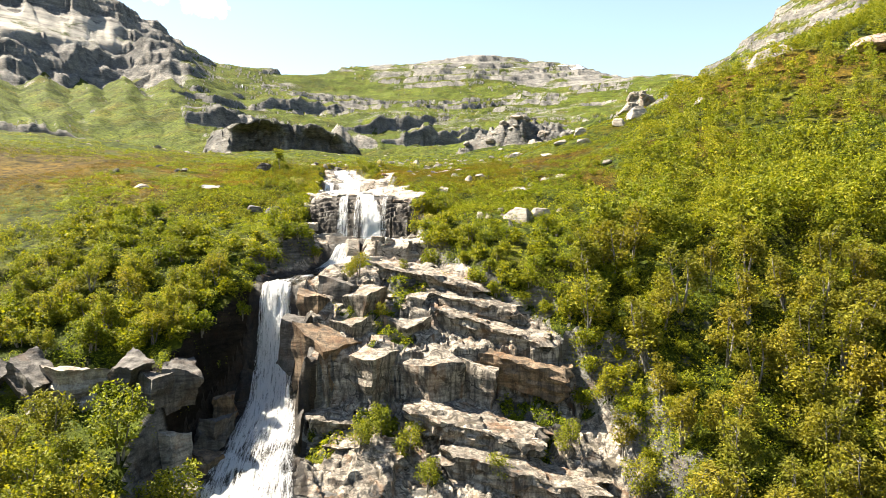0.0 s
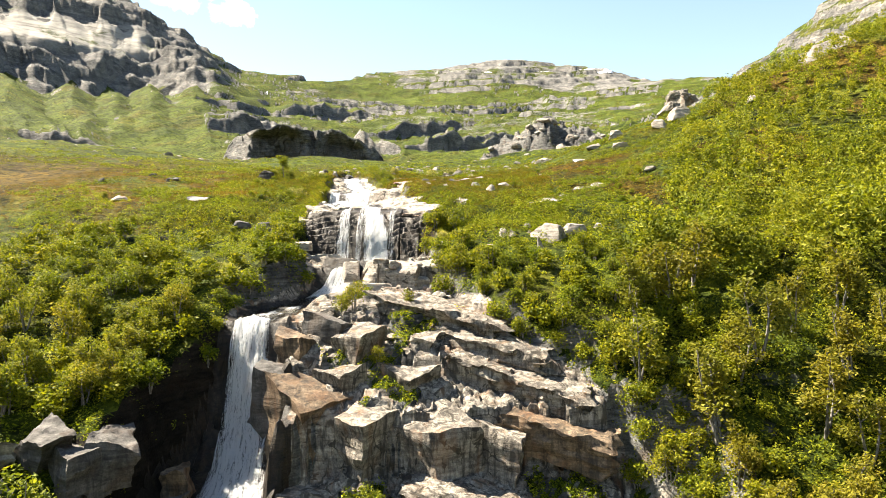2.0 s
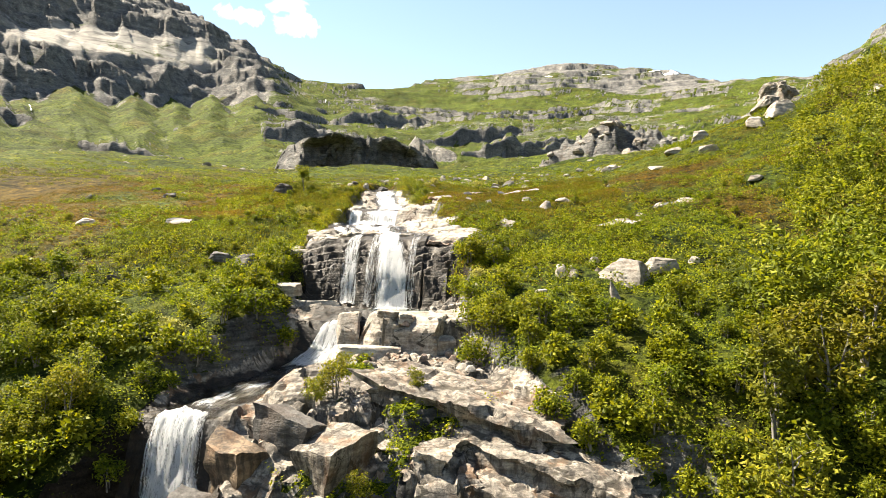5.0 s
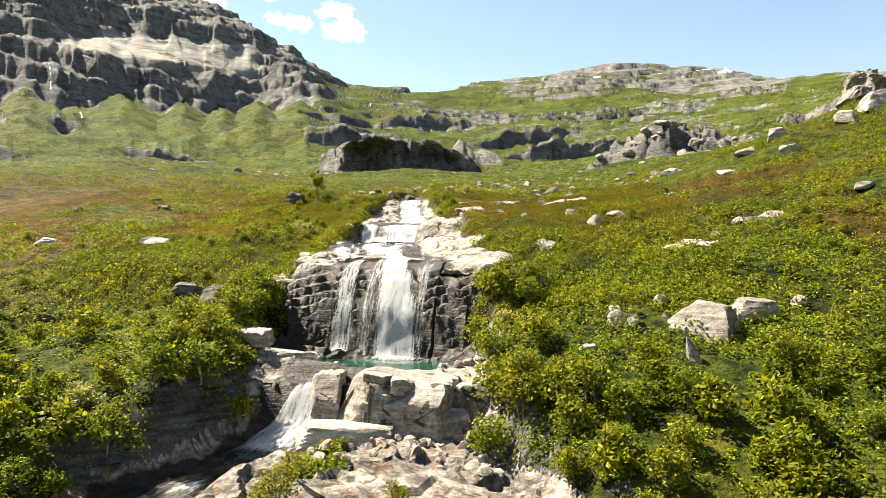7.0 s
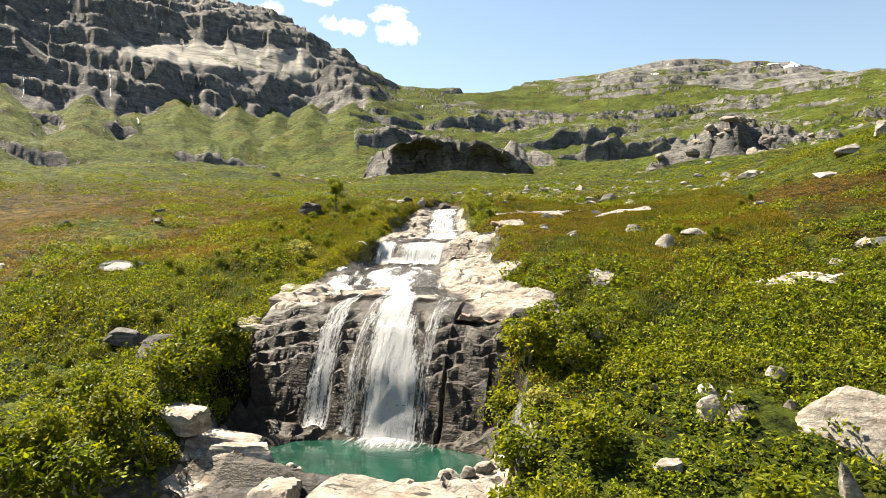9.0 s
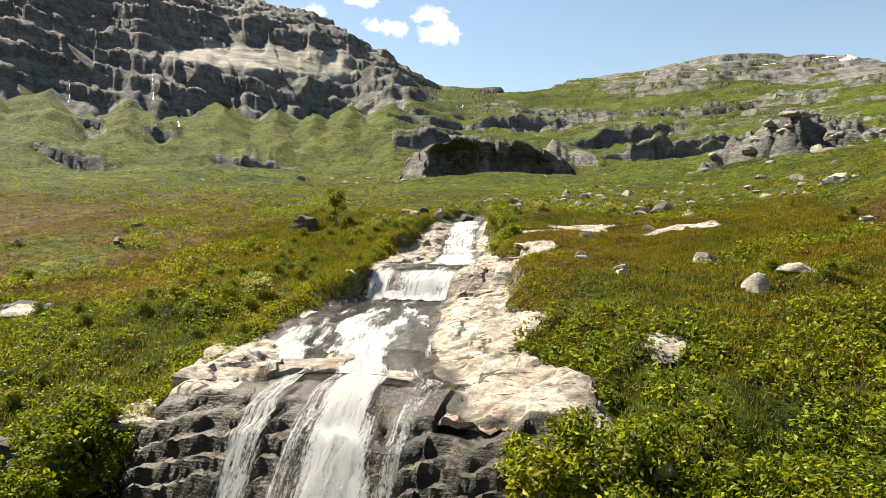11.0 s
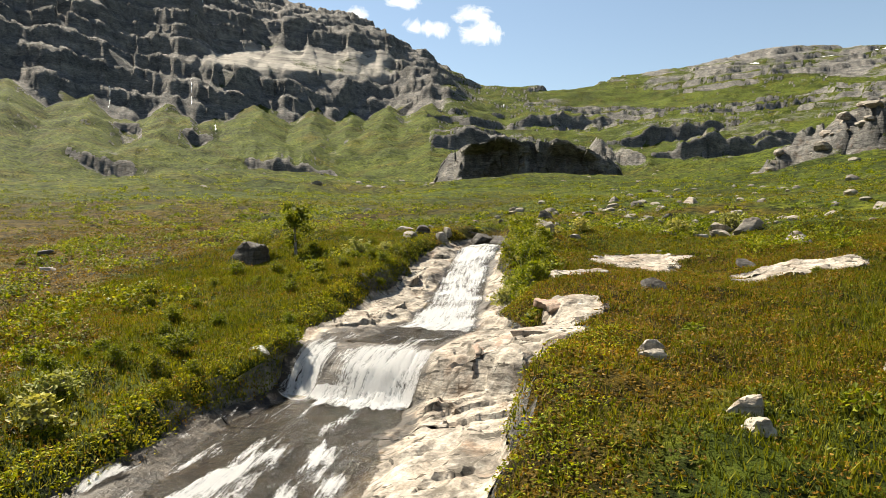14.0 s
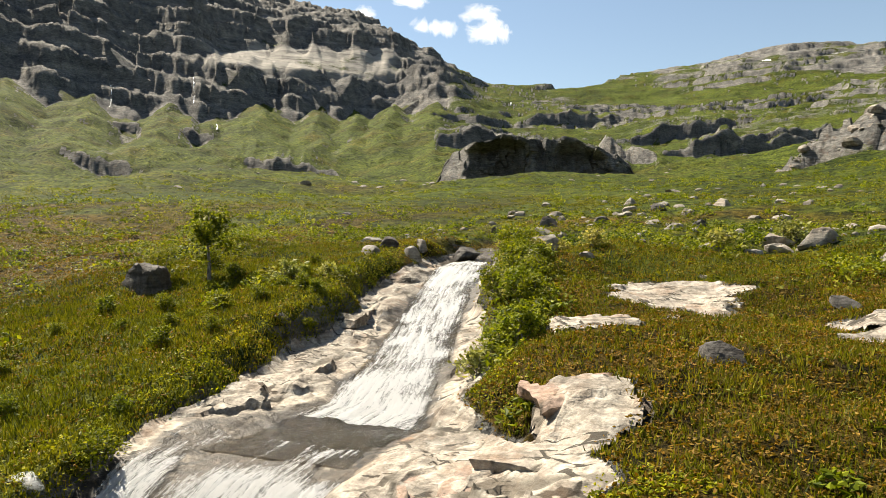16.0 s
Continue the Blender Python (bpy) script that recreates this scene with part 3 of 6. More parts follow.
def white_water_material():
    """Foam in strands along the flow, open where there is little of it."""
    m, n, l, s = material("white_water")
    c = n.new("ShaderNodeCombineXYZ")
    l.new(attribute(n, "across"), c.inputs[0])
    l.new(attribute(n, "along"), c.inputs[1])
    strand = noise_at(n, l, stretched(n, l, c.outputs[0], (2.6, 0.3, 1)), 1.6, 7, 0.5, 0.7)
    drops = noise_at(n, l, stretched(n, l, c.outputs[0], (2.0, 1.0, 1)), 5.0, 6, 0.6, 0.75)
    body = maths(n, l, "ADD", maths(n, l, "MULTIPLY", strand, 0.6), maths(n, l, "MULTIPLY", drops, 0.4))
    cover = maths(n, l, "ADD", attribute(n, "foam"), maths(n, l, "MULTIPLY", maths(n, l, "SUBTRACT", body, 0.5), 4.6))
    l.new(ramp(n, l, body, (0.36, (0.5, 0.57, 0.62)), (0.5, (0.95, 0.96, 0.97))), s.inputs["Base Color"])
    s.inputs["Roughness"].default_value = 0.5
    bumped(n, l, s, body, 1.0, 0.6)
    t, both, clear, cut = n.new("ShaderNodeBsdfTranslucent"), n.new("ShaderNodeMixShader"), n.new("ShaderNodeBsdfTransparent"), n.new("ShaderNodeMixShader")
    t.inputs[0].default_value, both.inputs[0].default_value = (0.98, 0.98, 0.98, 1), 0.5
    l.new(s.outputs[0], both.inputs[1])
    l.new(t.outputs[0], both.inputs[2])
    l.new(ramp(n, l, cover, (0.2, (0, 0, 0)), (0.85, (1, 1, 1))), cut.inputs[0])
    l.new(clear.outputs[0], cut.inputs[1])
    l.new(both.outputs[0], cut.inputs[2])
    l.new(cut.outputs[0], n["Material Output"].inputs[0])
    return m


def clear_water_material(name, colour, alpha, ripple, depth=0.03):
    m, n, l, s = material(name)
    at = place_of(n, "World")
    wave = noise_at(n, l, at, ripple, 4, 0.8)
    tone = noise_at(n, l, at, 0.5, 4, 0.4)
    l.new(mixed(n, l, ramp(n, l, tone, (0.35, (0, 0, 0)), (0.65, (1, 1, 1))), colour, tuple(v * 1.7 for v in colour)), s.inputs["Base Color"])
    s.inputs["Roughness"].default_value, s.inputs["Alpha"].default_value, s.inputs["IOR"].default_value = 0.06, alpha, 1.33
    bumped(n, l, s, wave, 0.6, depth)
    return m


def brook_material():
    """A thin sheet of running water: mirror-like ripples over the bed seen through it."""
    m, n, l, s = material("brook_water")
    at = place_of(n, "World")
    wave = maths(n, l, "ADD", noise_at(n, l, stretched(n, l, at, (1.0, 0.5, 1.0), (0, 0, 0.25)), 1.5, 6, 1.2, 0.65), maths(n, l, "MULTIPLY", noise_at(n, l, at, 7.0, 4, 0.5), 0.25))
    clear, shine, both, edge = n.new("ShaderNodeBsdfTransparent"), n.new("ShaderNodeBsdfGlossy"), n.new("ShaderNodeMixShader"), n.new("ShaderNodeFresnel")
    clear.inputs[0].default_value = (0.78, 0.72, 0.6, 1)
    shine.inputs["Color"].default_value, shine.inputs["Roughness"].default_value = (0.95, 0.95, 0.95, 1), 0.1
    edge.inputs["IOR"].default_value = 1.45
    bump = n.new("ShaderNodeBump")
    bump.inputs["Strength"].default_value, bump.inputs["Distance"].default_value = 1.0, 0.5
    l.new(wave, bump.inputs["Height"])
    l.new(bump.outputs[0], shine.inputs["Normal"])
    l.new(bump.outputs[0], edge.inputs["Normal"])
    l.new(edge.outputs[0], both.inputs[0])
    l.new(clear.outputs[0], both.inputs[1])
    l.new(shine.outputs[0], both.inputs[2])
    l.new(both.outputs[0], n["Material Output"].inputs[0])
    return m


def snow_material():
    m, n, l, s = material("old_snow")
    l.new(ramp(n, l, noise_at(n, l, place_of(n), 0.2, 4), (0.3, (0.7, 0.74, 0.78)), (0.6, (0.88, 0.89, 0.9))), s.inputs["Base Color"])
    s.inputs["Roughness"].default_value = 0.7
    return m


HILLSIDE = ground_material()
BEDROCK = rock_material("pale_gneiss", 0.88, (1.0, 0.965, 0.915), 0.5, "World", 0.25, 0.8, 0.95)
CLIFF_ROCK = rock_material("stained_gneiss", 0.74, (1.0, 0.96, 0.91), 0.3, "World", 0.8, 0.9, 0.85)
PINK_ROCK = rock_material("pink_gneiss", 0.85, (1.08, 0.86, 0.77), 0.3, "World", 0.4, 0.8, 0.9)
GREY_ROCK = rock_material("grey_boulder", 0.7, (1.0, 0.98, 0.94), 0.6, "World", 0.35)
PALE_ROCK = rock_material("pale_boulder", 0.9, (1.0, 0.97, 0.92), 0.7, "World", 0.2)
DARK_ROCK = rock_material("dark_boulder", 0.3, (0.95, 0.96, 1.0), 0.25, "World", 0.5)
BROWN_ROCK = rock_material("rusty_block", 0.5, (1.0, 0.78, 0.58), 0.12, "World", 0.7)
LEAF_BIRCH = leaf_material("birch_leaves", (0.055, 0.075, 0.008), (0.2, 0.225, 0.022), (0.27, 0.27, 0.04), 0.42)
LEAF_OLIVE = leaf_material("olive_birch_leaves", (0.065, 0.07, 0.01), (0.185, 0.192, 0.024), (0.215, 0.21, 0.036), 0.42)
LEAF_WILLOW = leaf_material("willow_leaves", (0.037, 0.059, 0.0049), (0.159, 0.195, 0.0122), (0.268, 0.293, 0.0268), 0.4)
LEAF_GREY = leaf_material("grey_willow_leaves", (0.12, 0.14, 0.04), (0.28, 0.31, 0.10), (0.38, 0.39, 0.17), 0.3)
LEAF_FERN = leaf_material("fern_leaves", (0.055, 0.085, 0.0037), (0.220, 0.268, 0.0134), (0.354, 0.378, 0.0305), 0.42)
LEAF_GRASS = leaf_material("grass_blades", (0.022, 0.036, 0.004), (0.15, 0.17, 0.012), (0.22, 0.21, 0.025), 0.35)
LEAF_HEATH = leaf_material("heather_leaves", (0.04, 0.034, 0.005), (0.19, 0.112, 0.012), (0.22, 0.15, 0.022), 0.3)
BARK = bark_material("birch_bark", (0.06, 0.05, 0.04), (0.2, 0.185, 0.165))
WHITE_WATER = white_water_material()
POOL_WATER = clear_water_material("green_pool_water", (0.006, 0.034, 0.022), 0.8, 2.2)
BROOK_WATER = brook_material()
SNOW = snow_material()


# ---- the ground, one sheet ----
gx = spread(-2600, -46, 34, 2400, 0.36, 1.05)
gy = spread(-170, 56, 172, 3000, 0.34, 1.04)
px, py = np.meshgrid(gx, gy)
pz, prock = land(px, py, 6.0)


def quick(x, y):
    """Height and bareness of the ground sheet near the stream, read off its grid."""
    x, y = np.asarray(x, float), np.asarray(y, float)
    i, j = np.clip(np.searchsorted(gx, x) - 1, 0, len(gx) - 2), np.clip(np.searchsorted(gy, y) - 1, 0, len(gy) - 2)
    u, v = (x - gx[i]) / (gx[i + 1] - gx[i]), (y - gy[j]) / (gy[j + 1] - gy[j])
    def between(f):
        return (f[j, i] * (1 - u) + f[j, i + 1] * u) * (1 - v) + (f[j + 1, i] * (1 - u) + f[j + 1, i + 1] * u) * v
    return between(pz), between(prock)


heath = np.clip(0.9 * step(-0.1, 0.5, heath_at(px, py)) * step(98, 118, py) * step(260, 170, py) + 0.25 * step(0.2, 0.9, rough(px, py, 7, 3, 92)) , 0, 1)
# the two fall cliffs: seeping rock, and the shade they stand in, painted darker
seep_shade = step(-33, -29, px) * step(-17.5, -19, px) * step(58, 60, py) * step(81, 78, py) + step(98, 100, py) * step(107.4, 106, py) * step(-24, -21, px) * step(-2, -4, px)
beneath = 0.5 * step(0.93, 1.0, prock) * step(58, 60, py) * step(170, 167, py) * step(-28.5, -27.5, px) * step(16.5, 15, px)
g_faces = grid_faces(len(gy), len(gx))
flat = prock.ravel()[g_faces].mean(1) > 0.5
ground = tagged(new("ground", mesh_of("ground", np.stack([px, py, pz - beneath], -1).reshape(-1, 3), g_faces, HILLSIDE, ~flat, rock=prock, heath=heath, wet=seep_shade)),
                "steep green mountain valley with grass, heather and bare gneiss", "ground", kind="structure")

# ---- the mountains, a finer sheet over the ground's far part ----
ways = np.radians(np.arange(-40, 60, 0.135))
reach = 160 * np.exp(np.arange(0, 2.46, 0.0052))
aa, rr = np.meshgrid(ways, reach)
mx, my = HUB[0] - np.sin(aa) * rr, HUB[1] + np.cos(aa) * rr
mz, mrock = land(mx, my)
mz = mz + 0.25 * step(160, 185, rr) - 0.6 * step(168, 160, rr)
mheath = np.clip(0.6 * step(0.1, 0.8, rough(mx, my, 34, 4, 93)) * step(420, 180, rr), 0, 1)
m_faces = grid_faces(len(reach), len(ways))[:, ::-1]
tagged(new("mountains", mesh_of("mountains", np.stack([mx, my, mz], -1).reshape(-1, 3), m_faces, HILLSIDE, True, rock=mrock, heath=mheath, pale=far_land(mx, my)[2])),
       "green and grey mountains with rock bands and cliffs", "mountain", kind="structure")


# ---- the water ----
def sheet(y0, y1, half, spacing, lift, foam, name, centre=None):
    """Water laid over the ground along the stream from y1 down to y0; foam(x, y, off) tells how white it is."""
    ys = np.arange(y1, y0, -spacing)
    us = np.linspace(-1, 1, max(5, int(2 * np.max(half(ys)) / spacing)))
    yy = np.repeat(ys[:, None], len(us), 1)
    mid = curve(yy, STREAM_X) if centre is None else centre(yy)
    xx = mid + us[None, :] * half(yy)
    zz, _ = land(xx, yy)
    for _ in range(2):
        soft = np.pad(zz, 1, mode="edge")
        soft = (soft[:-2, 1:-1] + soft[2:, 1:-1] + soft[1:-1, :-2] + soft[1:-1, 2:] + 2 * soft[1:-1, 1:-1]) / 6
        zz = np.maximum(soft, zz * 0.5 + soft * 0.5)
    along = np.concatenate([[0], np.cumsum(np.hypot(np.diff(zz[:, len(us) // 2]), spacing))])
    off = xx - mid
    edge = 1 - np.abs(us[None, :]) ** 4
    zz = zz + lift * (0.15 + edge) + 0.06 * rough(off * 3, along[:, None] * 0.6 + 0 * off, 1.2, 3, 14) * lift / 0.2
    white = np.clip(foam(xx, yy, off), -1, 1.2) + np.where(np.abs(us[None, :]) > 0.93, -0.6, 0)
    white = white - 2.5 * step(0.5, 1.0, zz - curve(yy, STREAM_Z)) * step(109, 111, yy) * (1 - step(130.5, 131.5, yy) * step(137, 136, yy))
    verts = np.stack([xx, yy, zz], -1).reshape(-1, 3)
    return mesh_of(name, verts, grid_faces(len(ys), len(us))[:, ::-1], WHITE_WATER, True, foam=white, across=off, along=np.repeat(along[:, None], len(us), 1))


def strand(x, y, at, wide):
    """1 in the middle of a strand of falling water, 0 outside it."""
    return step(wide * 1.45, wide * 0.35, np.abs(x - at))


def lower_foam(x, y, off):
    return 0.95 - 0.55 * step(0.5, 1.0, np.abs(off) / curve(y, (56, 4.2, 62, 3.6, 70, 2.4, 77, 1.7))) - 0.5 * step(66, 60, y) * step(0.2, 0.9, np.abs(rough(x, y, 2.5, 2, 15)))


def chute_foam(x, y, off):
    return np.maximum(1.75 * step(87.5, 89, y) * step(93.0, 92.3, y), 1.5 * step(78, 80, y) * step(86.5, 84, y) * strand(off, y, 0.3, 1.5)) - 0.9


def main_foam(x, y, off):
    high = step(102, 108.5, y)
    f = strand(x, y, -10.6 - 1.3 * high, 2.0 - 0.75 * high) * 2.3
    f = np.maximum(f, 1.8 * strand(x, y, -15.0 - 0.2 * high, 1.15 - 0.35 * high))
    f = np.maximum(f, 1.6 * strand(x, y, -13.0, 0.6))
    f = np.maximum(f, 1.5 * strand(x, y, -9.0 + 0.2 * high, 0.7))
    return f - 1.12


def braid_foam(x, y, off):
    wob = 0.35 * rough(x, y, 1.6, 3, 28)
    thread_ = 0.85 * rough(off * 2.2 + wob, y * 0.5, 1.3, 3, 29)
    f = 1.5 * strand(x + wob, y, curve(y, (109, -12.3, 112, -13.6, 115, -15.0, 117, -16.2, 119, -16.9)), 1.35) * step(119.6, 118, y)
    f = np.maximum(f, 1.35 * strand(x + wob, y, curve(y, (109, -15.9, 111, -17.0, 115, -19.1, 118, -20.2)), 0.95) * step(118.5, 116.5, y))
    f = np.maximum(f, 1.15 * strand(x + wob, y, curve(y, (117, -14.6, 119.5, -15.0, 123.5, -15.6, 126, -16.4)), 0.55) * step(116.5, 118, y) * step(126, 124, y))
    f = np.maximum(f, 1.0 * strand(x + wob, y, curve(y, (119, -17.6, 122, -17.9, 126, -17.0)), 0.5) * step(118, 119, y) * step(125, 123.5, y))
    f = np.maximum(f, 1.2 * strand(x, y, -21.2, 0.5) * step(118.6, 119.2, y) * step(121, 120.4, y))
    f = np.maximum(f, 1.1 * step(129.4, 130.6, y) * step(0.0, 0.5, 0.4 + rough(x, y, 1.5, 2, 23)))
    return 1.15 * f - 0.16 + thread_ * (0.6 + 0.4 * step(127, 122, y))


def twin_foam(x, y, off):
    return np.maximum(2.0 * strand(x, y, -18.0, 2.7), 2.0 * strand(x, y, -21.8, 1.1)) - 0.95 + 0.35 * rough(x * 2, y, 1.2, 3, 26) - 0.75 * step(133.6, 135.2, y + 0.5 * rough(x, 0 * y, 0.8, 2, 34))


def upper_foam(x, y, off):
    return 0.9 - 1.1 * step(0.45, 1.0, np.abs(off) / curve(y, (138, 2.9, 145, 2.3, 152, 2.1, 166, 2.2))) + 0.3 * rough(x, y, 1.5, 3, 27) - 0.45 * step(143.6, 144.4, y) * step(148, 147, y) * strand(off, y, -0.8, 0.8)


WATERFALLS = (
    ("lower_waterfall", 54.0, 77.8, lambda y: curve(y, (54, 4.6, 62, 3.6, 70, 2.4, 77, 1.8)), 0.45, lower_foam, None, "tall white waterfall plunging down a dark rock cliff"),
    ("small_waterfall", 77.6, 93.0, lambda y: curve(y, (77, 1.8, 84, 1.7, 88, 1.9, 93, 1.5)), 0.16, chute_foam, None, "short white chute between mossy rocks below a pool"),
    ("main_waterfall", 101.9, 109.0, lambda y: 0 * y + 4.4, 0.3, main_foam, lambda y: 0 * y - 12.2, "broad white waterfall in strands into a green pool"),
    ("braided_rapids", 108.8, 131.6, lambda y: curve(y, (108, 4.6, 113, 4.8, 118, 4.8, 131, 4.4)), 0.26, braid_foam, lambda y: curve(y, STREAM_X) - curve(y, (108, 0, 113, 1.0, 131, 1.0)), "shallow braided rapids over smooth pale rock"),
    ("twin_waterfall", 131.0, 136.4, lambda y: 0 * y + 3.9, 0.22, twin_foam, lambda y: 0 * y - 19.4, "two short white falls side by side over a ledge"),
    ("upper_cascade", 138.6, 166.0, lambda y: curve(y, (138, 3.1, 145, 2.4, 152, 2.2, 166, 2.2)), 0.26, upper_foam, None, "white cascade sliding down sloping bedrock"),
)
for name, y0, y1, half, lift, foam, centre, label in WATERFALLS:
    tagged(new(name, sheet(y0, y1, half, 0.2, lift, foam, name, centre)), label, "waterfall", kind="structure")


def brook(name, y0, y1, half, lift, centre=None):
    ys = np.arange(y0, y1, 0.4)
    us = np.linspace(-1, 1, 21)
    yy = np.repeat(ys[:, None], len(us), 1)
    xx = (curve(yy, STREAM_X) if centre is None else 0 * yy + centre) - 1.2 * step(111, 114, yy) * step(133, 130, yy) + us[None, :] * half(yy)
    level = curve(yy, STREAM_Z) + lift
    return mesh_of(name, np.stack([xx, yy, level], -1).reshape(-1, 3), grid_faces(len(ys), len(us)), BROOK_WATER, True)


for y0, y1, half, lift in ((77.4, 90.5, lambda y: 0 * y + 2.6, 0.16), (108.6, 131.6, lambda y: curve(y, (108, 5, 118, 4.8, 131, 5.0)), 0.14), (135.4, 140.5, lambda y: 0 * y + 3.6, 0.12), (139, 172, lambda y: 0 * y + 1.9, 0.14)):
    tagged(new("brook_water", brook("brook_water", y0, y1, half, lift)), "clear brown shallow water over bedrock", "water", kind="structure")
pool_y = np.arange(94.6, 103.0, 0.35)
pool_x = np.linspace(-16.6, -4.4, 40)
ax, ay = np.meshgrid(pool_x, pool_y)
tagged(new("pool_water", mesh_of("pool_water", np.stack([ax, ay, 0 * ax - 0.62], -1).reshape(-1, 3), grid_faces(len(pool_y), len(pool_x)), POOL_WATER, True)),
       "clear emerald green pool below a waterfall", "water", kind="structure")

# white water where the fall meets the pool
sx, sy = np.meshgrid(np.linspace(-16.4, -7.4, 60), np.linspace(99.4, 102.6, 30))
splash = np.maximum(1.25 - np.hypot((sx + 10.6) / 3.0, (sy - 102.1) / 1.9), 1.0 - np.hypot((sx + 15.0) / 1.7, (sy - 102.0) / 0.9)) - 0.25
tagged(new("pool_foam", mesh_of("pool_foam", np.stack([sx, sy, -0.58 + 0.22 * np.clip(splash, 0, 1)], -1).reshape(-1, 3), grid_faces(30, 60), WHITE_WATER, True, foam=splash, across=sx, along=sy)),
       "white foam where a waterfall strikes a pool", "water", kind="structure")

# ---- bare bedrock along the stream, finer than the ground sheet ----
def cracks(x, y, size, seed):
    """0 on the joints between slabs, growing to 1 inside them."""
    x, y = (x * 0.8 + y * 0.6) / size, (y * 0.8 - x * 0.6) / (size * 0.45)
    ix, iy = np.floor(x), np.floor(y)
    first, second = np.full(x.shape, 9e9), np.full(x.shape, 9e9)
    for dx in (-1, 0, 1):
        for dy in (-1, 0, 1):
            cx, cy = ix + dx, iy + dy
            far = np.hypot(cx + hashed(cx, cy, seed) - x, cy + hashed(cx, cy, seed + 5) - y)
            second = np.minimum(second, np.maximum(far, first))
            first = np.minimum(first, far)
    return second - first


def bedrock(name, y0, y1, spacing, stone, label):
    xs, ys = np.arange(-29, 18, spacing), np.arange(y0, y1, spacing)
    xx, yy = np.meshgrid(xs, ys)
    zz, zone = land(xx, yy)
    big = 2.7 if y0 < 90 else 3.8
    joint = cracks(xx + 0.5 * rough(xx, yy, 2.4, 3, 16), yy + 0.3 * rough(xx, yy, 1.2, 2, 12), big, 17)
    fine = cracks(xx, yy + 0.2 * rough(xx, yy, 1, 2, 18), 0.9, 19)
    deep = 1.0 if y0 < 90 else 0.6
    off = xx - curve(yy, STREAM_X)
    off = np.where(off > 0, off, -off * (1 - 0.55 * step(112, 116, yy) * step(133, 129, yy)))
    damp = curve(yy, (54, 5, 70, 4.4, 77, 2.8, 86, 2.4, 93, 2.6, 100, 6, 104, 6.2, 107, 5.2, 112, 4.4, 120, 3.6, 131, 4.4, 136, 3.8, 140, 2.4, 166, 2.2))
    # long flat plates, each a little higher or lower than the next and tilted
    if y0 > 90:
        dry = step(-0.6, 0.8, off - damp) * step(107, 110, yy)
        dry = dry * (0.4 + 0.6 * step(0.2, 1.2, xx - curve(yy, ROCK_LEFT)) * step(0.2, 1.2, curve(yy, ROCK_RIGHT) - xx))
        for size, high, turn, seed in ((3.6, 0.22, 0.35, 36), (1.5, 0.09, 0.15, 37), (0.7, 0.03, 0.5, 38)):
            u, v = xx * math.cos(turn) + yy * math.sin(turn), yy * math.cos(turn) - xx * math.sin(turn)
            zz = zz + high * dry * blocks(u + 0.12 * rough(xx, yy, 0.8, 3, seed + 9), (v + 0.12 * rough(yy, xx, 0.8, 3, seed + 8)) * 2.0, size, seed)
    zz = zz + 0.07 - 0.2 * deep * deep * deep * step(0.04 + 0.05 * deep, 0.01, joint) - 0.04 * deep * step(0.1, 0.0, fine) + 0.04 * deep * blocks(xx, yy, 1.9, 20) + 0.012 * rough(xx, yy, 0.7, 3, 22)
    faces = grid_faces(len(ys), len(xs))
    cover = zone + 0.2 * rough(xx, yy, 1.6, 3, 24)
    zz = zz - 0.45 * step(0.85, 0.4, cover) if y0 > 90 else zz
    faces = faces[cover.ravel()[faces].min(1) > (0.42 if y0 > 90 else 0.52)]
    used, flat_faces = np.unique(faces, return_inverse=True)
    seam = np.maximum(step(0.115, 0.03, joint), 0.7 * step(0.07, 0.0, fine) * step(-0.2, 0.4, rough(xx, yy, 3, 2, 25)))
    seam = seam * (1.0 if y0 < 90 else 0.7)
    # wet bed; its last two terms also paint shade onto the fall cliffs
    wet = step(0.6, -0.5, off - damp + 0.7 * rough(xx, yy, 2.6, 3, 35)) * (1 - 0.38 * step(106.5, 109, yy)) + step(79, 77, yy) * step(-17, -19.5, xx) + 1.3 * step(99, 100.5, yy) * step(107.2, 105.6, yy)
    me = mesh_of(name, np.stack([xx, yy, zz], -1).reshape(-1, 3)[used], flat_faces.reshape(faces.shape), stone, True, wet=wet.ravel()[used], joint=seam.ravel()[used])
    me.set_sharp_from_angle(angle=radians(38))
    return tagged(new(name, me), label, "bedrock", kind="structure")


bedrock("bedrock", 57, 92.4, 0.2, CLIFF_ROCK, "stepped grey gneiss ledges beside a waterfall")
bedrock("bedrock", 92.4, 127, 0.15, BEDROCK, "smooth pale cracked gneiss slabs along a stream")
bedrock("bedrock", 127, 172, 0.12, BEDROCK, "smooth pale cracked gneiss slabs along a stream")


# ---- rocks ----
def lattice(levels):
    bm = bmesh.new()
    bmesh.ops.create_icosphere(bm, subdivisions=levels, radius=1)
    v = np.array([p.co[:] for p in bm.verts])
    f = np.array([[p.index for p in face.verts] for face in bm.faces])
    bm.free()
    return v, f


BALL = {k: lattice(k) for k in (2, 3, 4)}


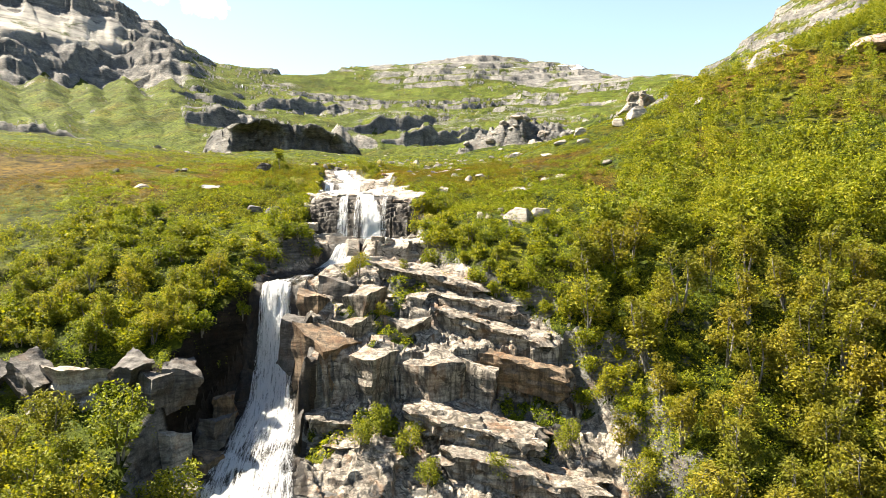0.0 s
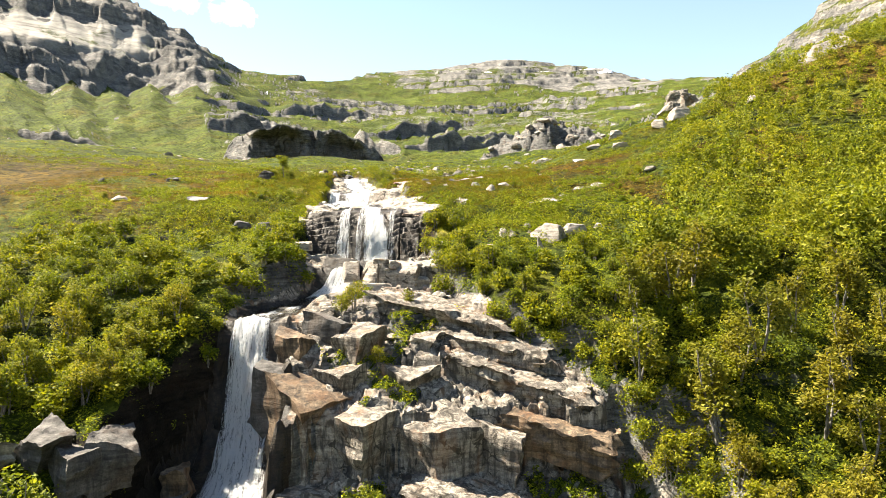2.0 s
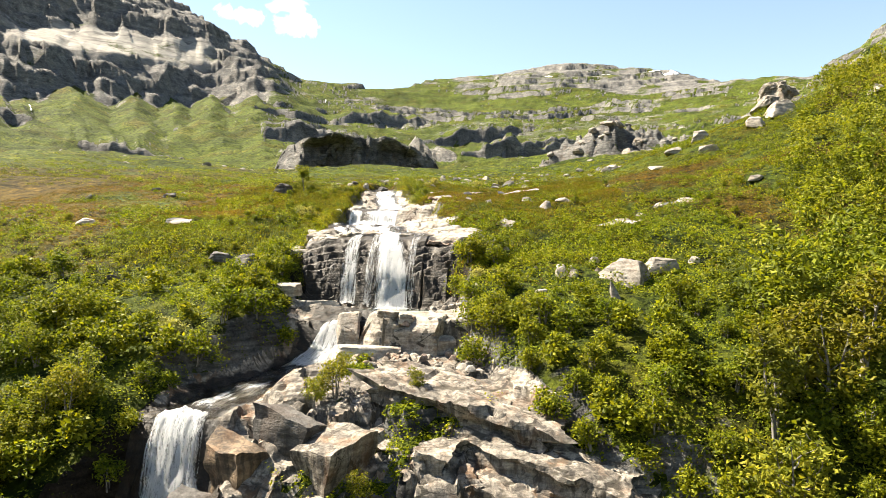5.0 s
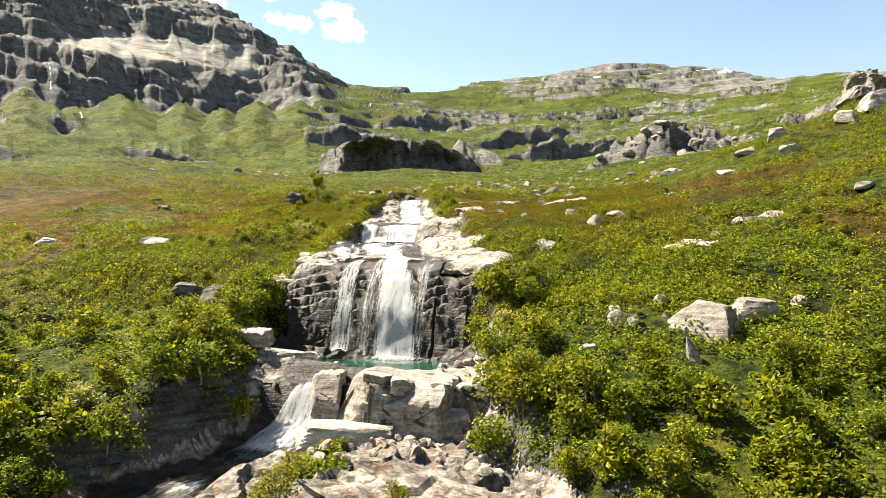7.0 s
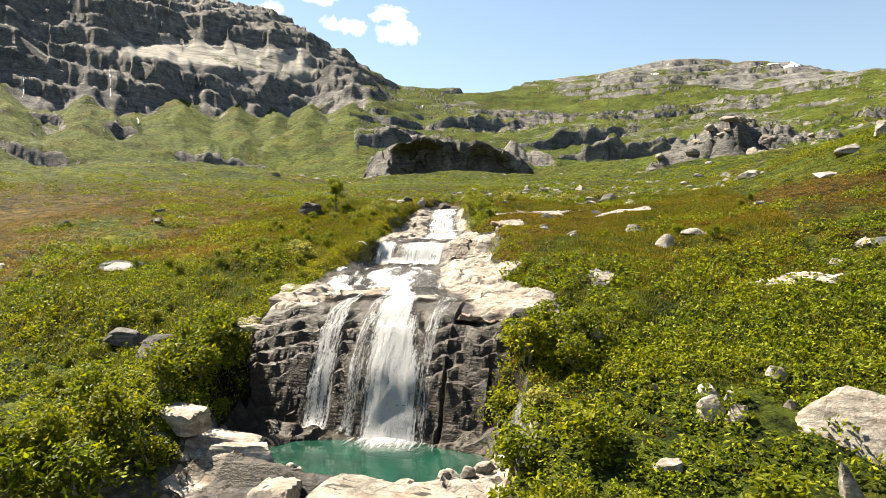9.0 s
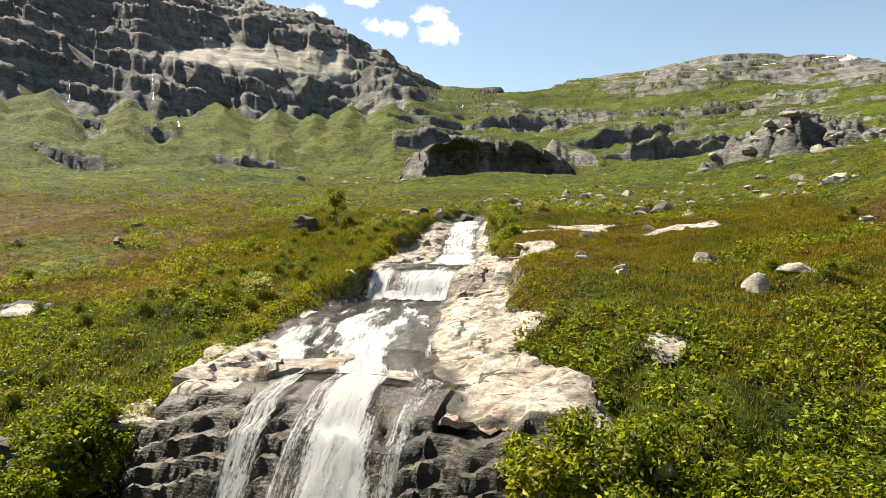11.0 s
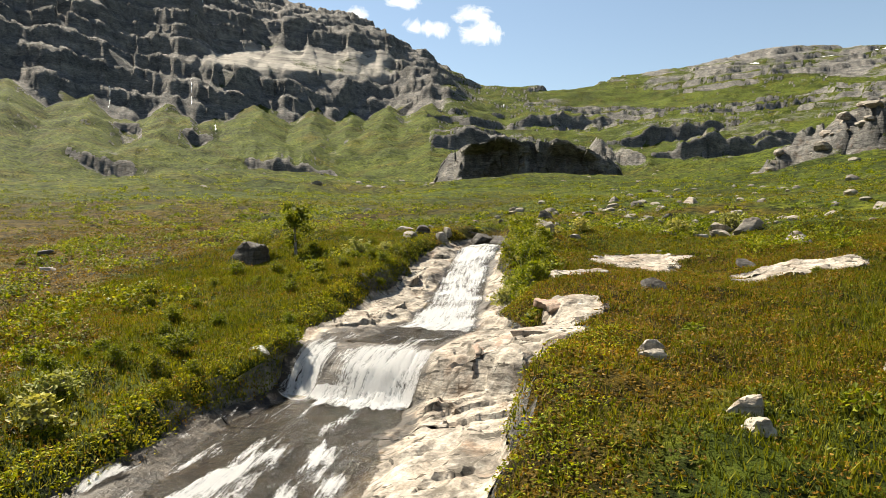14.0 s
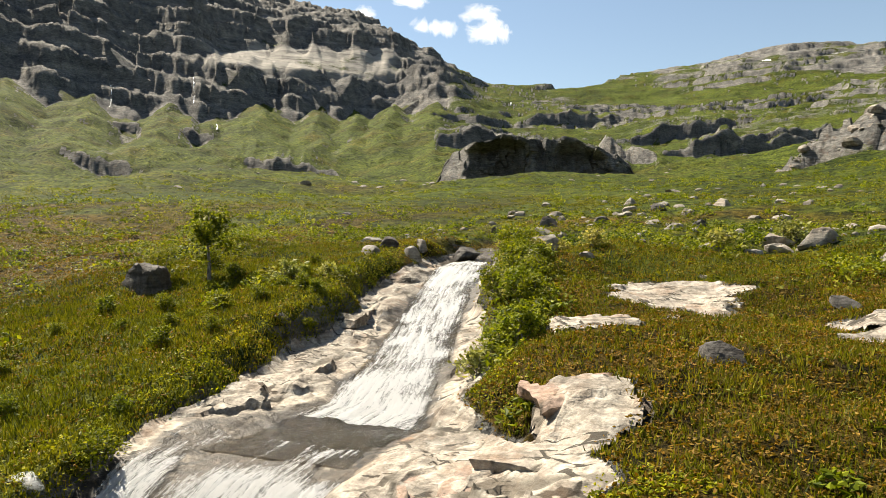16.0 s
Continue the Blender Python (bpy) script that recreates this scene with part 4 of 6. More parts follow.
def rock_mesh(name, seed, size, stone, cuts=11, levels=3, boxy=0.0, grain_=0.05, extra=()):
    """A faceted stone, cut from a ball by planes; size: its width, depth and height. Its base is at z = 0."""
    rng = np.random.default_rng(seed)
    way, faces = BALL[levels]
    planes = rng.normal(size=(cuts, 3))
    planes[:, 2] = np.abs(planes[:, 2]) * 0.9
    taper = 0.34 * (1 - boxy)
    box = np.array([(1, 0, taper), (-1, 0, taper), (0, 1, taper), (0, -1, taper), (0, 0, 1), (0, 0, -1)], float) + rng.normal(size=(6, 3)) * 0.26 * (1.2 - boxy)
    planes = np.concatenate([planes, box])
    planes /= np.linalg.norm(planes, axis=1)[:, None]
    reach = np.concatenate([rng.uniform(0.78 + 0.25 * boxy, 1.05 + 0.3 * boxy, cuts), rng.uniform(0.72, 0.86, 6)])
    for *face, at in extra:
        planes, reach = np.concatenate([planes, [np.array(face) / np.linalg.norm(face)]]), np.append(reach, at)
    toward = way @ planes.T
    far = np.where(toward > 0.05, reach / np.maximum(toward, 0.05), 9).min(1)
    far = far * (1 + grain_ * rough(way[:, 0] * 3 + seed, way[:, 1] * 3 + way[:, 2] * 2.3, 1, 4, seed % 97))
    v = way * far[:, None]
    v = v / np.ptp(v, axis=0) * np.array(size)
    v[:, 2] -= v[:, 2].min()
    me = mesh_of(name, v, faces, stone, True)
    me.set_sharp_from_angle(angle=radians(26))
    return me


def height_at(x, y):
    near = math.hypot(x - HUB[0], y - HUB[1]) < 190
    return float((quick if near else land)(np.array([x]), np.array([y]))[0][0])


def settle(me, name, x, y, turn, sink, label, category="boulder", group="", tilt=(0, 0)):
    ob = new(name, me)
    ob.matrix_world = pose(x, y, height_at(x, y) - sink, tilt[0], tilt[1], turn)
    return tagged(ob, label, category, group)


stones = (
    (GREY_ROCK, "grey lichen-spotted boulder lying in the grass", "boulders on the hillside", 0.9,
     ((14.0, 99.6, 3.6, 1.5), (2.2, 129.6, 2.1, 1.0), (-17.0, 156.6, 2.5, 1.5), (8.4, 101.0, 1.0, 0.7), (1.7, 163.4, 1.7, 0.8), (8.4, 98.1, 0.7, 0.5), (-30.1, 161.5, 1.7, 0.8),
      (-27.7, 163.0, 1.3, 1.1), (-28.2, 165.8, 1.3, 1.0), (-17.7, 160.2, 2.7, 1.7), (-1.2, 170.3, 2.8, 1.6), (-14.6, 160.2, 1.2, 0.5), (-5.6, 129.3, 1.2, 0.6), (27.5, 161.7, 3.4, 1.8))),
    (PALE_ROCK, "pale grey boulder half sunk in turf", "pale boulders on the hillside", 0.9,
     ((17.1, 101.2, 1.3, 0.8), (5.3, 97.6, 1.6, 1.1), (6.3, 97.3, 1.1, 0.9), (0.7, 95.7, 0.7, 0.6), (32.6, 164.9, 3.9, 2.4), (0.7, 97.3, 0.9, 0.6), (5.3, 99.1, 1.2, 0.7),
      (3.1, 99.8, 0.5, 0.4), (0.3, 105.2, 0.8, 0.7), (-1.9, 96.8, 0.6, 0.5), (-2.4, 122.7, 1.1, 0.5), (-24.4, 177.2, 1.8, 0.7), (-8.0, 207.4, 2.6, 1.2), (-11.4, 182.5, 2.0, 0.7),
      (2.0, 170.6, 1.3, 0.7), (-32.2, 200.8, 1.8, 0.7), (-18.3, 204.0, 2.0, 0.8), (-6.2, 176.4, 1.1, 0.7))),
    (PALE_ROCK, "pale grey boulder half sunk in turf", "pale boulders on the hillside", 0.9,
     ((4.5, 121.6, 1.6, 1.3), (18.5, 173.2, 3.8, 1.3), (-2.5, 124.3, 1.3, 0.8), (1.8, 161.9, 2.1, 1.0), (57.9, 155.7, 3.3, 1.8), (45.8, 162.5, 6.6, 3.2), (40.6, 160.5, 3.5, 2.6), (6.2, 98.6, 0.9, 0.6))),
    (DARK_ROCK, "dark wet-looking boulder with a shaded face", "dark boulders", 0.9,
     ((-63.4, 134.9, 1.7, 1.2), (-50.3, 134.9, 1.6, 0.9), (-52.2, 137.0, 2.3, 0.9), (-57.4, 203.7, 2.0, 1.0), (-38.4, 149.5, 3.4, 2.2), (-30.0, 164.2, 1.8, 1.2), (-22.5, 181.3, 2.2, 1.3),
      (-25.6, 168.3, 2.7, 1.6), (-27.4, 181.1, 1.4, 0.9), (-18.8, 188.3, 2.0, 1.0), (-15.1, 204.9, 2.2, 1.2), (-9.5, 187.7, 2.2, 1.2), (-2.3, 152.5, 1.4, 0.7), (-6.9, 142.0, 1.6, 0.8),
      (-60.8, 148.7, 1.8, 0.7), (-63.1, 159.4, 1.4, 0.7), (-25.0, 102.2, 3.6, 1.6), (-28.2, 103.2, 3.0, 1.3), (-35.5, 96.5, 1.5, 1.0))),
    (PALE_ROCK, "flat pale slab of rock bedded in grass", "flat slabs in the grass", 1.1,
     ((6.6, 123.8, 2.3, 0.6), (23.1, 153.7, 3.9, 0.9), (29.4, 123.6, 2.4, 0.8), (30.7, 151.1, 3.7, 1.5), (-48.6, 112.1, 2.9, 0.9), (3.5, 93.9, 1.1, 0.4), (14.8, 144.9, 1.5, 0.5),
      (-5.4, 128.5, 1.1, 0.5), (-52.8, 142.6, 1.6, 0.4), (-3.7, 170.1, 1.7, 0.5), (12.4, 113.4, 3.4, 0.8), (-38.6, 115, 2.8, 0.6), (15.0, 116.6, 1.6, 0.5), (20.6, 120.5, 3.0, 0.7))),
)
count = 0
for stone, label, group, deep, rows in stones:
    for x, y, wide, high in rows:
        count += 1
        me = rock_mesh("boulder", 100 + count * 7, (wide * 0.95, wide * 0.9 * deep * (0.62 + 0.3 * ((count * 37) % 10) / 10), high * 1.1), stone, 6 + count % 5, 4 if wide > 1.8 else 3, 0.0, 0.07)
        settle(me, "boulder", x, y, (count * 47) % 70 - 35, high * 0.4, label, "boulder", group)
settle(rock_mesh("split_boulder", 11, (4.9, 4.2, 3.4), GREY_ROCK, 5, 4, 0.0, 0.05, ((-0.4, -0.7, 0.7, 0.26), (0.9, -0.35, 0.15, 0.6), (-0.6, 0.1, 0.7, 0.5), (0.3, 0.2, 1.0, 0.55))), "split_boulder", 10.4, 96.6, 0, 1.7, "large angular grey boulder split along its top", "boulder")
settle(rock_mesh("leaning_slab", 14, (1.0, 0.6, 2.3), GREY_ROCK, 5, 3, 0.0, 0.05, ((0.8, 0, 0.5, 0.4), (-0.8, -0.2, 0.3, 0.5))), "leaning_slab", 9.4, 92.6, -20, 0.9, "grey standing splinter of rock leaning in bushes", "rock", tilt=(4, -12))
settle(rock_mesh("rock_tower", 31, (8.5, 7, 7.5), GREY_ROCK, 20, 4, -0.4, 0.26), "rock_tower", 52.5, 184.5, 15, 1.0, "dark broken rock tower on the crest of a hill", "crag")
settle(rock_mesh("rock_tower", 37, (5, 5, 3.6), GREY_ROCK, 14, 4, 0.0, 0.14), "rock_tower", 47, 172, 40, 1.0, "pale broken rocks stepping down a grassy crest", "crag")
settle(rock_mesh("rock_dome", 41, (19, 14, 6), GREY_ROCK, 10, 4, 0.1, 0.04), "rock_dome", 82, 172, 20, 3.0, "smooth pale rock dome at the top of a wooded slope", "crag", tilt=(8, -18))
settle(rock_mesh("rock_dome", 43, (16, 10, 4), PINK_ROCK, 10, 4, 0.1, 0.04), "rock_dome", 99, 156, 10, 2.0, "reddish bare rock face above a wooded slope", "crag", tilt=(8, -14))

def hewn_block(name, seed, size, stone, cells=14, skew=0.24, chip=0.12):
    """An angular block with flat broken faces and shallow beds; its base is at z = 0."""
    rng = np.random.default_rng(seed)
    corner = {(i, j, k): np.array((i - 0.5, j - 0.5, float(k))) + rng.uniform(-skew, skew, 3) * (1, 1, 0.7 if k else 0) for i in (0, 1) for j in (0, 1) for k in (0, 1)}
    u, v = [g.ravel()[:, None] for g in np.meshgrid(np.linspace(0, 1, cells + 1), np.linspace(0, 1, cells + 1))]
    verts, faces = [], []
    for p, q, r, t in (((0, 0, 0), (1, 0, 0), (1, 0, 1), (0, 0, 1)), ((1, 0, 0), (1, 1, 0), (1, 1, 1), (1, 0, 1)), ((1, 1, 0), (0, 1, 0), (0, 1, 1), (1, 1, 1)),
                       ((0, 1, 0), (0, 0, 0), (0, 0, 1), (0, 1, 1)), ((0, 0, 1), (1, 0, 1), (1, 1, 1), (0, 1, 1))):
        verts.append(corner[p] * (1 - u) * (1 - v) + corner[q] * u * (1 - v) + corner[r] * u * v + corner[t] * (1 - u) * v)
        faces.append(grid_faces(cells + 1, cells + 1) + len(faces) * len(u))
    w = np.concatenate(verts) * np.array(size)
    x, y, z = w.T.copy()
    bed = np.floor(z / 0.8 + 0.35 * rough(x, y, 3, 2, seed))
    pinch = 1 - chip * hashed(bed, bed * 0, seed)
    reach = np.array(size).mean()
    w[:, 0] = x * pinch + chip * reach * 0.3 * rough(y, z, 0.35 * reach, 4, seed + 1)
    w[:, 1] = y * pinch + chip * reach * 0.3 * rough(x, z, 0.35 * reach, 4, seed + 2)
    w[:, 2] = z + chip * reach * 0.3 * rough(x, y, 0.35 * reach, 4, seed + 3) * (z > 0.4 * size[2])
    me = mesh_of(name, w, np.concatenate(faces), stone, True)
    me.set_sharp_from_angle(angle=radians(30))
    return me


# blocks and long slabs of the cliff beside the tall fall
cliff_blocks = (
    (-12.2, 71.6, -9.4, 4.9, 5.2, 9.0, -35, BROWN_ROCK), (-6.3, 71.3, -11.9, 3.6, 5.8, 6.5, -33, CLIFF_ROCK), (-1.6, 70.6, -11.9, 5.4, 5.0, 6.2, -40, CLIFF_ROCK), (-14.6, 75.4, -6.2, 3.4, 2.6, 4.6, -30, BROWN_ROCK),
    (-12.0, 77.6, -4.6, 3.8, 2.6, 3.6, -25, DARK_ROCK), (-8.8, 76.4, -5.6, 3.2, 3.0, 4.4, -34, CLIFF_ROCK), (-15.8, 73.2, -8.4, 2.6, 2.4, 6.0, -20, DARK_ROCK), (-9.6, 73.6, -8.6, 3.0, 3.0, 4.6, -30, CLIFF_ROCK),
    (-4.4, 74.2, -8.8, 3.6, 3.2, 4.6, -36, CLIFF_ROCK), (3.4, 70.8, -12.6, 4.0, 3.6, 4.4, -30, CLIFF_ROCK))
for k, (x, y, z, wide, deep, high, turn, stone) in enumerate(cliff_blocks):
    ob = tagged(new("cliff_block", hewn_block("cliff_block", 300 + k * 11, (wide, deep, high), stone)),
                "large squared block of rusty brown gneiss" if stone is BROWN_ROCK else "large squared block of grey gneiss", "rock", "blocks of the waterfall cliff")
    ob.matrix_world = pose(x, y, z - high, 6, 5, turn)


def slab_mesh(name, seed, size, stone, cells=0.28, ragged=0.2):
    """A long bed of rock with a layered front, broken edges and a stepped top; its top's middle is at z = 0."""
    lx, ly, lz = size
    verts, faces, base = [], [], 0
    for axis, end in ((0, -1), (0, 1), (1, -1), (1, 1), (2, 1)):
        a, b = [k for k in range(3) if k != axis]
        na, nb = max(4, int(size[a] / cells)), max(4, int(size[b] / cells))
        uu, vv = np.meshgrid(np.linspace(-0.5, 0.5, na + 1), np.linspace(-0.5, 0.5, nb + 1))
        p = np.zeros((uu.size, 3))
        p[:, a], p[:, b], p[:, axis] = uu.ravel() * size[a], vv.ravel() * size[b], 0.5 * end * size[axis]
        f = grid_faces(nb + 1, na + 1) + base
        if (axis == 1) != (end < 0):
            f = f[:, ::-1]
        verts.append(p)
        faces.append(f)
        base += len(p)
    v = np.concatenate(verts)
    x, y, z = v.T.copy()
    bed = np.floor(z / 0.55 + 0.4 * rough(x, y, 4, 2, seed))
    inset = ragged * (hashed(bed, np.floor(x / 2.6 + 0.5 * rough(x, z, 2, 2, seed + 1)), seed) - 0.3) + 0.12 * rough(x, z * 2, 0.9, 3, seed + 2)
    edge = np.clip(np.abs(y) / (0.5 * ly), 0, 1) ** 6
    v[:, 1] = y - np.sign(y) * inset * 2.0 * edge * ly / 4
    end_ = np.clip(np.abs(x) / (0.5 * lx), 0, 1) ** 12
    v[:, 0] = x - np.sign(x) * end_ * (0.5 + 1.3 * rough(y, z * 2, 1.4, 3, seed + 3)) * lx / 12
    top = np.clip(z / (0.5 * lz), 0, 1) ** 4
    v[:, 2] = z - top * (0.2 * blocks(x, y * 1.6, 2.8, seed + 4) + 0.045 * rough(x, y, 1.0, 3, seed + 5) + 0.3 * edge * step(-0.2, 0.5, rough(x, y, 2.4, 2, seed + 6))) - 0.5 * lz
    joint = step(0.10, 0.02, cracks(x, y, 3.2, seed + 7)) * top
    v[:, 2] -= 0.12 * joint
    me = mesh_of(name, v, np.concatenate(faces), stone, True, joint=joint)
    me.set_sharp_from_angle(angle=radians(34))
    return me


# long beds of rock, one under the other, that dip to the right: middle, size, turn
ledges = (
    (-1.2, 81.2, -3.9, 13.0, 5.4, 1.6, -14), (3.4, 77.8, -6.5, 12.5, 3.8, 1.9, -22), (-4.2, 77.8, -6.1, 6.4, 3.2, 2.4, -20), (5.2, 74.6, -8.9, 13.0, 3.6, 2.3, -20), 
    (8.6, 70.8, -12.4, 9.5, 3.6, 3.0, -16), (3.2, 65.4, -17.0, 13.0, 5.6, 1.8, -12), (7.4, 61.4, -20.2, 15.0, 4.6, 2.0, -10),
    (-9.6, 66.2, -16.8, 7.0, 3.4, 1.6, 4), (-7.0, 63.2, -18.6, 7.6, 3.4, 1.8, -8))
for k, (x, y, z, wide, deep, high, turn) in enumerate(ledges):
    stone = BROWN_ROCK if k == 4 else CLIFF_ROCK
    ob = tagged(new("cliff_ledge", slab_mesh("cliff_ledge", 400 + k * 9, (wide, deep, high), stone)), "long tilted bed of rusty wet rock" if k == 4 else "long tilted bed of pale grey gneiss", "rock", "tilted beds of the waterfall cliff")
    ob.matrix_world = pose(x, y, z, 7, 13 if wide > 9 else 5, turn)
lower_rocks = (
    (-36, 60.4, 5.0, 4, 5.2, -25, DARK_ROCK), (-31.8, 60.2, 4.4, 4, 5.6, -35, GREY_ROCK), (-28.2, 61.6, 4, 3.4, 5.0, -38, DARK_ROCK), (-25.0, 60.4, 3.4, 3.4, 5.4, -30, DARK_ROCK), (-40.5, 60.5, 5, 4, 4.6, 5, DARK_ROCK),
    (-22.6, 56.4, 4.4, 3.6, 4, 20, GREY_ROCK), (-20.8, 60.6, 3.4, 3, 2.6, 40, BROWN_ROCK), (-19.2, 53.2, 4, 3.4, 3.0, 12, GREY_ROCK), (-24.2, 61.8, 3.4, 3.0, 5.0, 35, DARK_ROCK), (-22.4, 62.6, 3.2, 2.8, 6.0, 10, DARK_ROCK), (-23.4, 58.6, 3.4, 2.8, 3.4, 60, GREY_ROCK), (-21.6, 64.6, 2.6, 3.0, 7.0, -20, DARK_ROCK), (-21.0, 67.6, 2.4, 3.0, 7.0, 15, BROWN_ROCK), (-33.8, 59.2, 3.4, 2.6, 2.8, 50, GREY_ROCK), (-29.8, 58.8, 3.0, 2.4, 2.6, -40, GREY_ROCK))
for k, (x, y, wide, deep, high, turn, stone) in enumerate(lower_rocks):
    settle(hewn_block("cliff_block", 500 + k * 13, (wide * 0.8, deep * 0.85, high * 0.75), stone, 14, 0.34, 0.2), "cliff_block", x, y, turn, high * 0.45,
           "jagged grey rock at the foot of a bushy cliff", "rock", "rocks below the bushes", tilt=(8, 22 - (k * 17) % 30))

# the slabs that dam the pool, and blocks below them
for x, y, wide, deep, turn, k in ((-12.2, 92.7, 2.0, 2.8, 8, 1), (-7.4, 92.5, 7.0, 4.4, -5, 2)):
    ob = tagged(new("dam_slab", rock_mesh("dam_slab", 690 + k, (wide * 1.12, deep * 1.15, 3.6), BEDROCK, 4, 4, 0.8, 0.03, ((0, -0.75, 0.66, 0.72), (-0.7, -0.6, 0.2, 0.8)))), "thick pale slab of rock holding back a pool", "rock", "slabs round the pool")
    ob.matrix_world = pose(x, y, -3.6, 2, 1, turn)
for x, y, z, wide, deep, turn, k in ((-15.2, 110.4, 7.15, 3.4, 2.4, 20, 1), (-10.6, 110.2, 6.7, 2.4, 2.0, -10, 2), (-19.4, 109.8, 6.85, 3.6, 4.6, 8, 3), (-20.4, 106.4, 5.3, 3.6, 2.6, 14, 4), (-20.8, 112.6, 7.2, 2.6, 3.8, 20, 5), (-24.6, 141.0, 11.5, 3.2, 4.0, 24, 7), (-26.2, 152.0, 13.7, 2.6, 4.6, 14, 8)):
    ob = tagged(new("stream_slab", slab_mesh("stream_slab", 640 + k, (wide, deep, 1.4), BEDROCK if k > 2 else GREY_ROCK, 0.2, 0.3)), "low smooth slab of rock amid rushing water", "rock", "slabs in the stream")
    ob.matrix_world = pose(x, y, z, 6, 2, turn)
dam = ((-9.6, 89.4, 6.4, 3.0, 1.3, 14, 0.5), (-7.2, 91.0, 1.4, 1.2, 0.9, 30, 0.2), (-5.4, 90.6, 1.1, 1.0, 0.8, 10, 0.2),
       (-8.6, 91.2, 1.8, 1.2, 0.8, -20, 0.2), (-4.2, 91.2, 1.8, 1.6, 1.8, 25, 0.5), (-17.6, 97.6, 4.2, 2.4, 1.3, 16, 0.4), (-18.8, 95.6, 3.0, 2.0, 1.2, -8, 0.4), (-15.4, 95.4, 3.6, 1.6, 0.9, 24, 0.4))
for k, (x, y, wide, deep, high, turn, sink) in enumerate(dam):
    settle(rock_mesh("dam_slab", 700 + k * 17, (wide, deep, high), PALE_ROCK, 6, 4, 0.7, 0.035), "dam_slab", x, y, turn, sink,
           "thick pale slab of rock holding back a pool", "rock", "slabs round the pool", tilt=(0, 3))
rng = np.random.default_rng(77)
for k in range(46):
    t = k / 45
    x, y = -12.5 + 9.5 * t + rng.normal() * 0.25, 95.0 + 2.4 * t * t + rng.normal() * 0.35
    s = rng.uniform(0.3, 0.75)
    settle(rock_mesh("shore_stone", 900 + k, (s * 1.3, s, s * 0.8), (PALE_ROCK, GREY_ROCK, DARK_ROCK)[k % 3], 8, 2, 0.1), "shore_stone", x, y, k * 53, s * 0.1,
           "small loose grey stone on the shore of a pool", "stone", "stones on the pool's shore")
for k in range(60):
    x, y = rng.uniform(-11, -1), rng.uniform(85.5, 91.5)
    s = rng.uniform(0.25, 0.8)
    settle(rock_mesh("shore_stone", 1000 + k, (s * 1.3, s, s * 0.8), (PALE_ROCK, GREY_ROCK, PINK_ROCK)[k % 3], 8, 2, 0.1), "shore_stone", x, y, k * 53, s * 0.15,
           "loose grey stone below a slab dam", "stone", "stones below the pool")

# pink rock beside the upper falls
pink = ((-12.2, 134.6, 4.6, 3.0, 1.9, 24), (-10.2, 135.6, 3.4, 2.8, 1.9, -12), (-10.4, 138.4, 3.0, 2.4, 1.0, 32), (-14.0, 133.2, 2.4, 1.8, 1.6, 10))
for k, (x, y, wide, deep, high, turn) in enumerate(pink):
    ob = tagged(new("pink_outcrop", slab_mesh("pink_outcrop", 1200 + k * 13, (wide, deep, 1.6), PINK_ROCK if k % 2 == 0 else BEDROCK, 0.2, 0.25)),
                "pink and cream banded rock streaked with rust", "rock", "pink rocks beside the upper falls")
    ob.matrix_world = pose(x, y, height_at(x, y) - 0.12, 5, -5, turn)
ob = tagged(new("pink_outcrop", slab_mesh("pink_outcrop", 1290, (6.6, 5.4, 2.2), PINK_ROCK, 0.24, 0.3)), "broad pink slab overhanging bushes beside a waterfall", "rock", "pink rocks beside the falls")
ob.matrix_world = pose(-4.2, 108.8, 6.15, 8, 3, -10)

# stones strewn over the upper meadow and the foot of the knoll
def strewn(name, seed, amount, where, sizes, stone, label):
    rng = np.random.default_rng(seed)
    v0, f0 = BALL[2]
    verts, faces = [], []
    pts = [where(rng) for _ in range(amount)]
    zs = land(np.array([p[0] for p in pts]), np.array([p[1] for p in pts]))[0]
    for k, ((x, y), z) in enumerate(zip(pts, zs)):
        planes = rng.normal(size=(9, 3))
        planes /= np.linalg.norm(planes, axis=1)[:, None]
        toward = v0 @ planes.T
        v = v0 * np.where(toward > 0.05, rng.uniform(0.7, 1.0, 9) / np.maximum(toward, 0.05), 1.4).min(1)[:, None]
        s = sizes[0] + (sizes[1] - sizes[0]) * rng.random() ** 2.5
        verts.append(v * s * np.array((1.0, rng.uniform(0.7, 1), rng.uniform(0.45, 0.8))) + (x, y, z + 0.05 * s))
        faces.append(f0 + k * len(v0))
    me = mesh_of(name, np.concatenate(verts), np.concatenate(faces), stone, True)
    me.set_sharp_from_angle(angle=radians(26))
    return tagged(new(name, me), label, "stones", kind="stuff")


strewn("meadow_stones", 5, 230, lambda r: (r.uniform(-35, 25), 168 + 90 * r.random() ** 1.4), (0.15, 0.85), GREY_ROCK, "grey stones strewn over an upper meadow")
strewn("knoll_rubble", 6, 120, lambda r: (40 + r.normal() * 22, 350 + r.normal() * 12), (0.4, 2.8), GREY_ROCK, "jumbled grey rubble on a broken knoll")
strewn("valley_stones", 8, 260, lambda r: (r.uniform(-260, 60), 230 + 330 * r.random()), (0.3, 1.5), GREY_ROCK, "grey stones on a distant green valley floor")

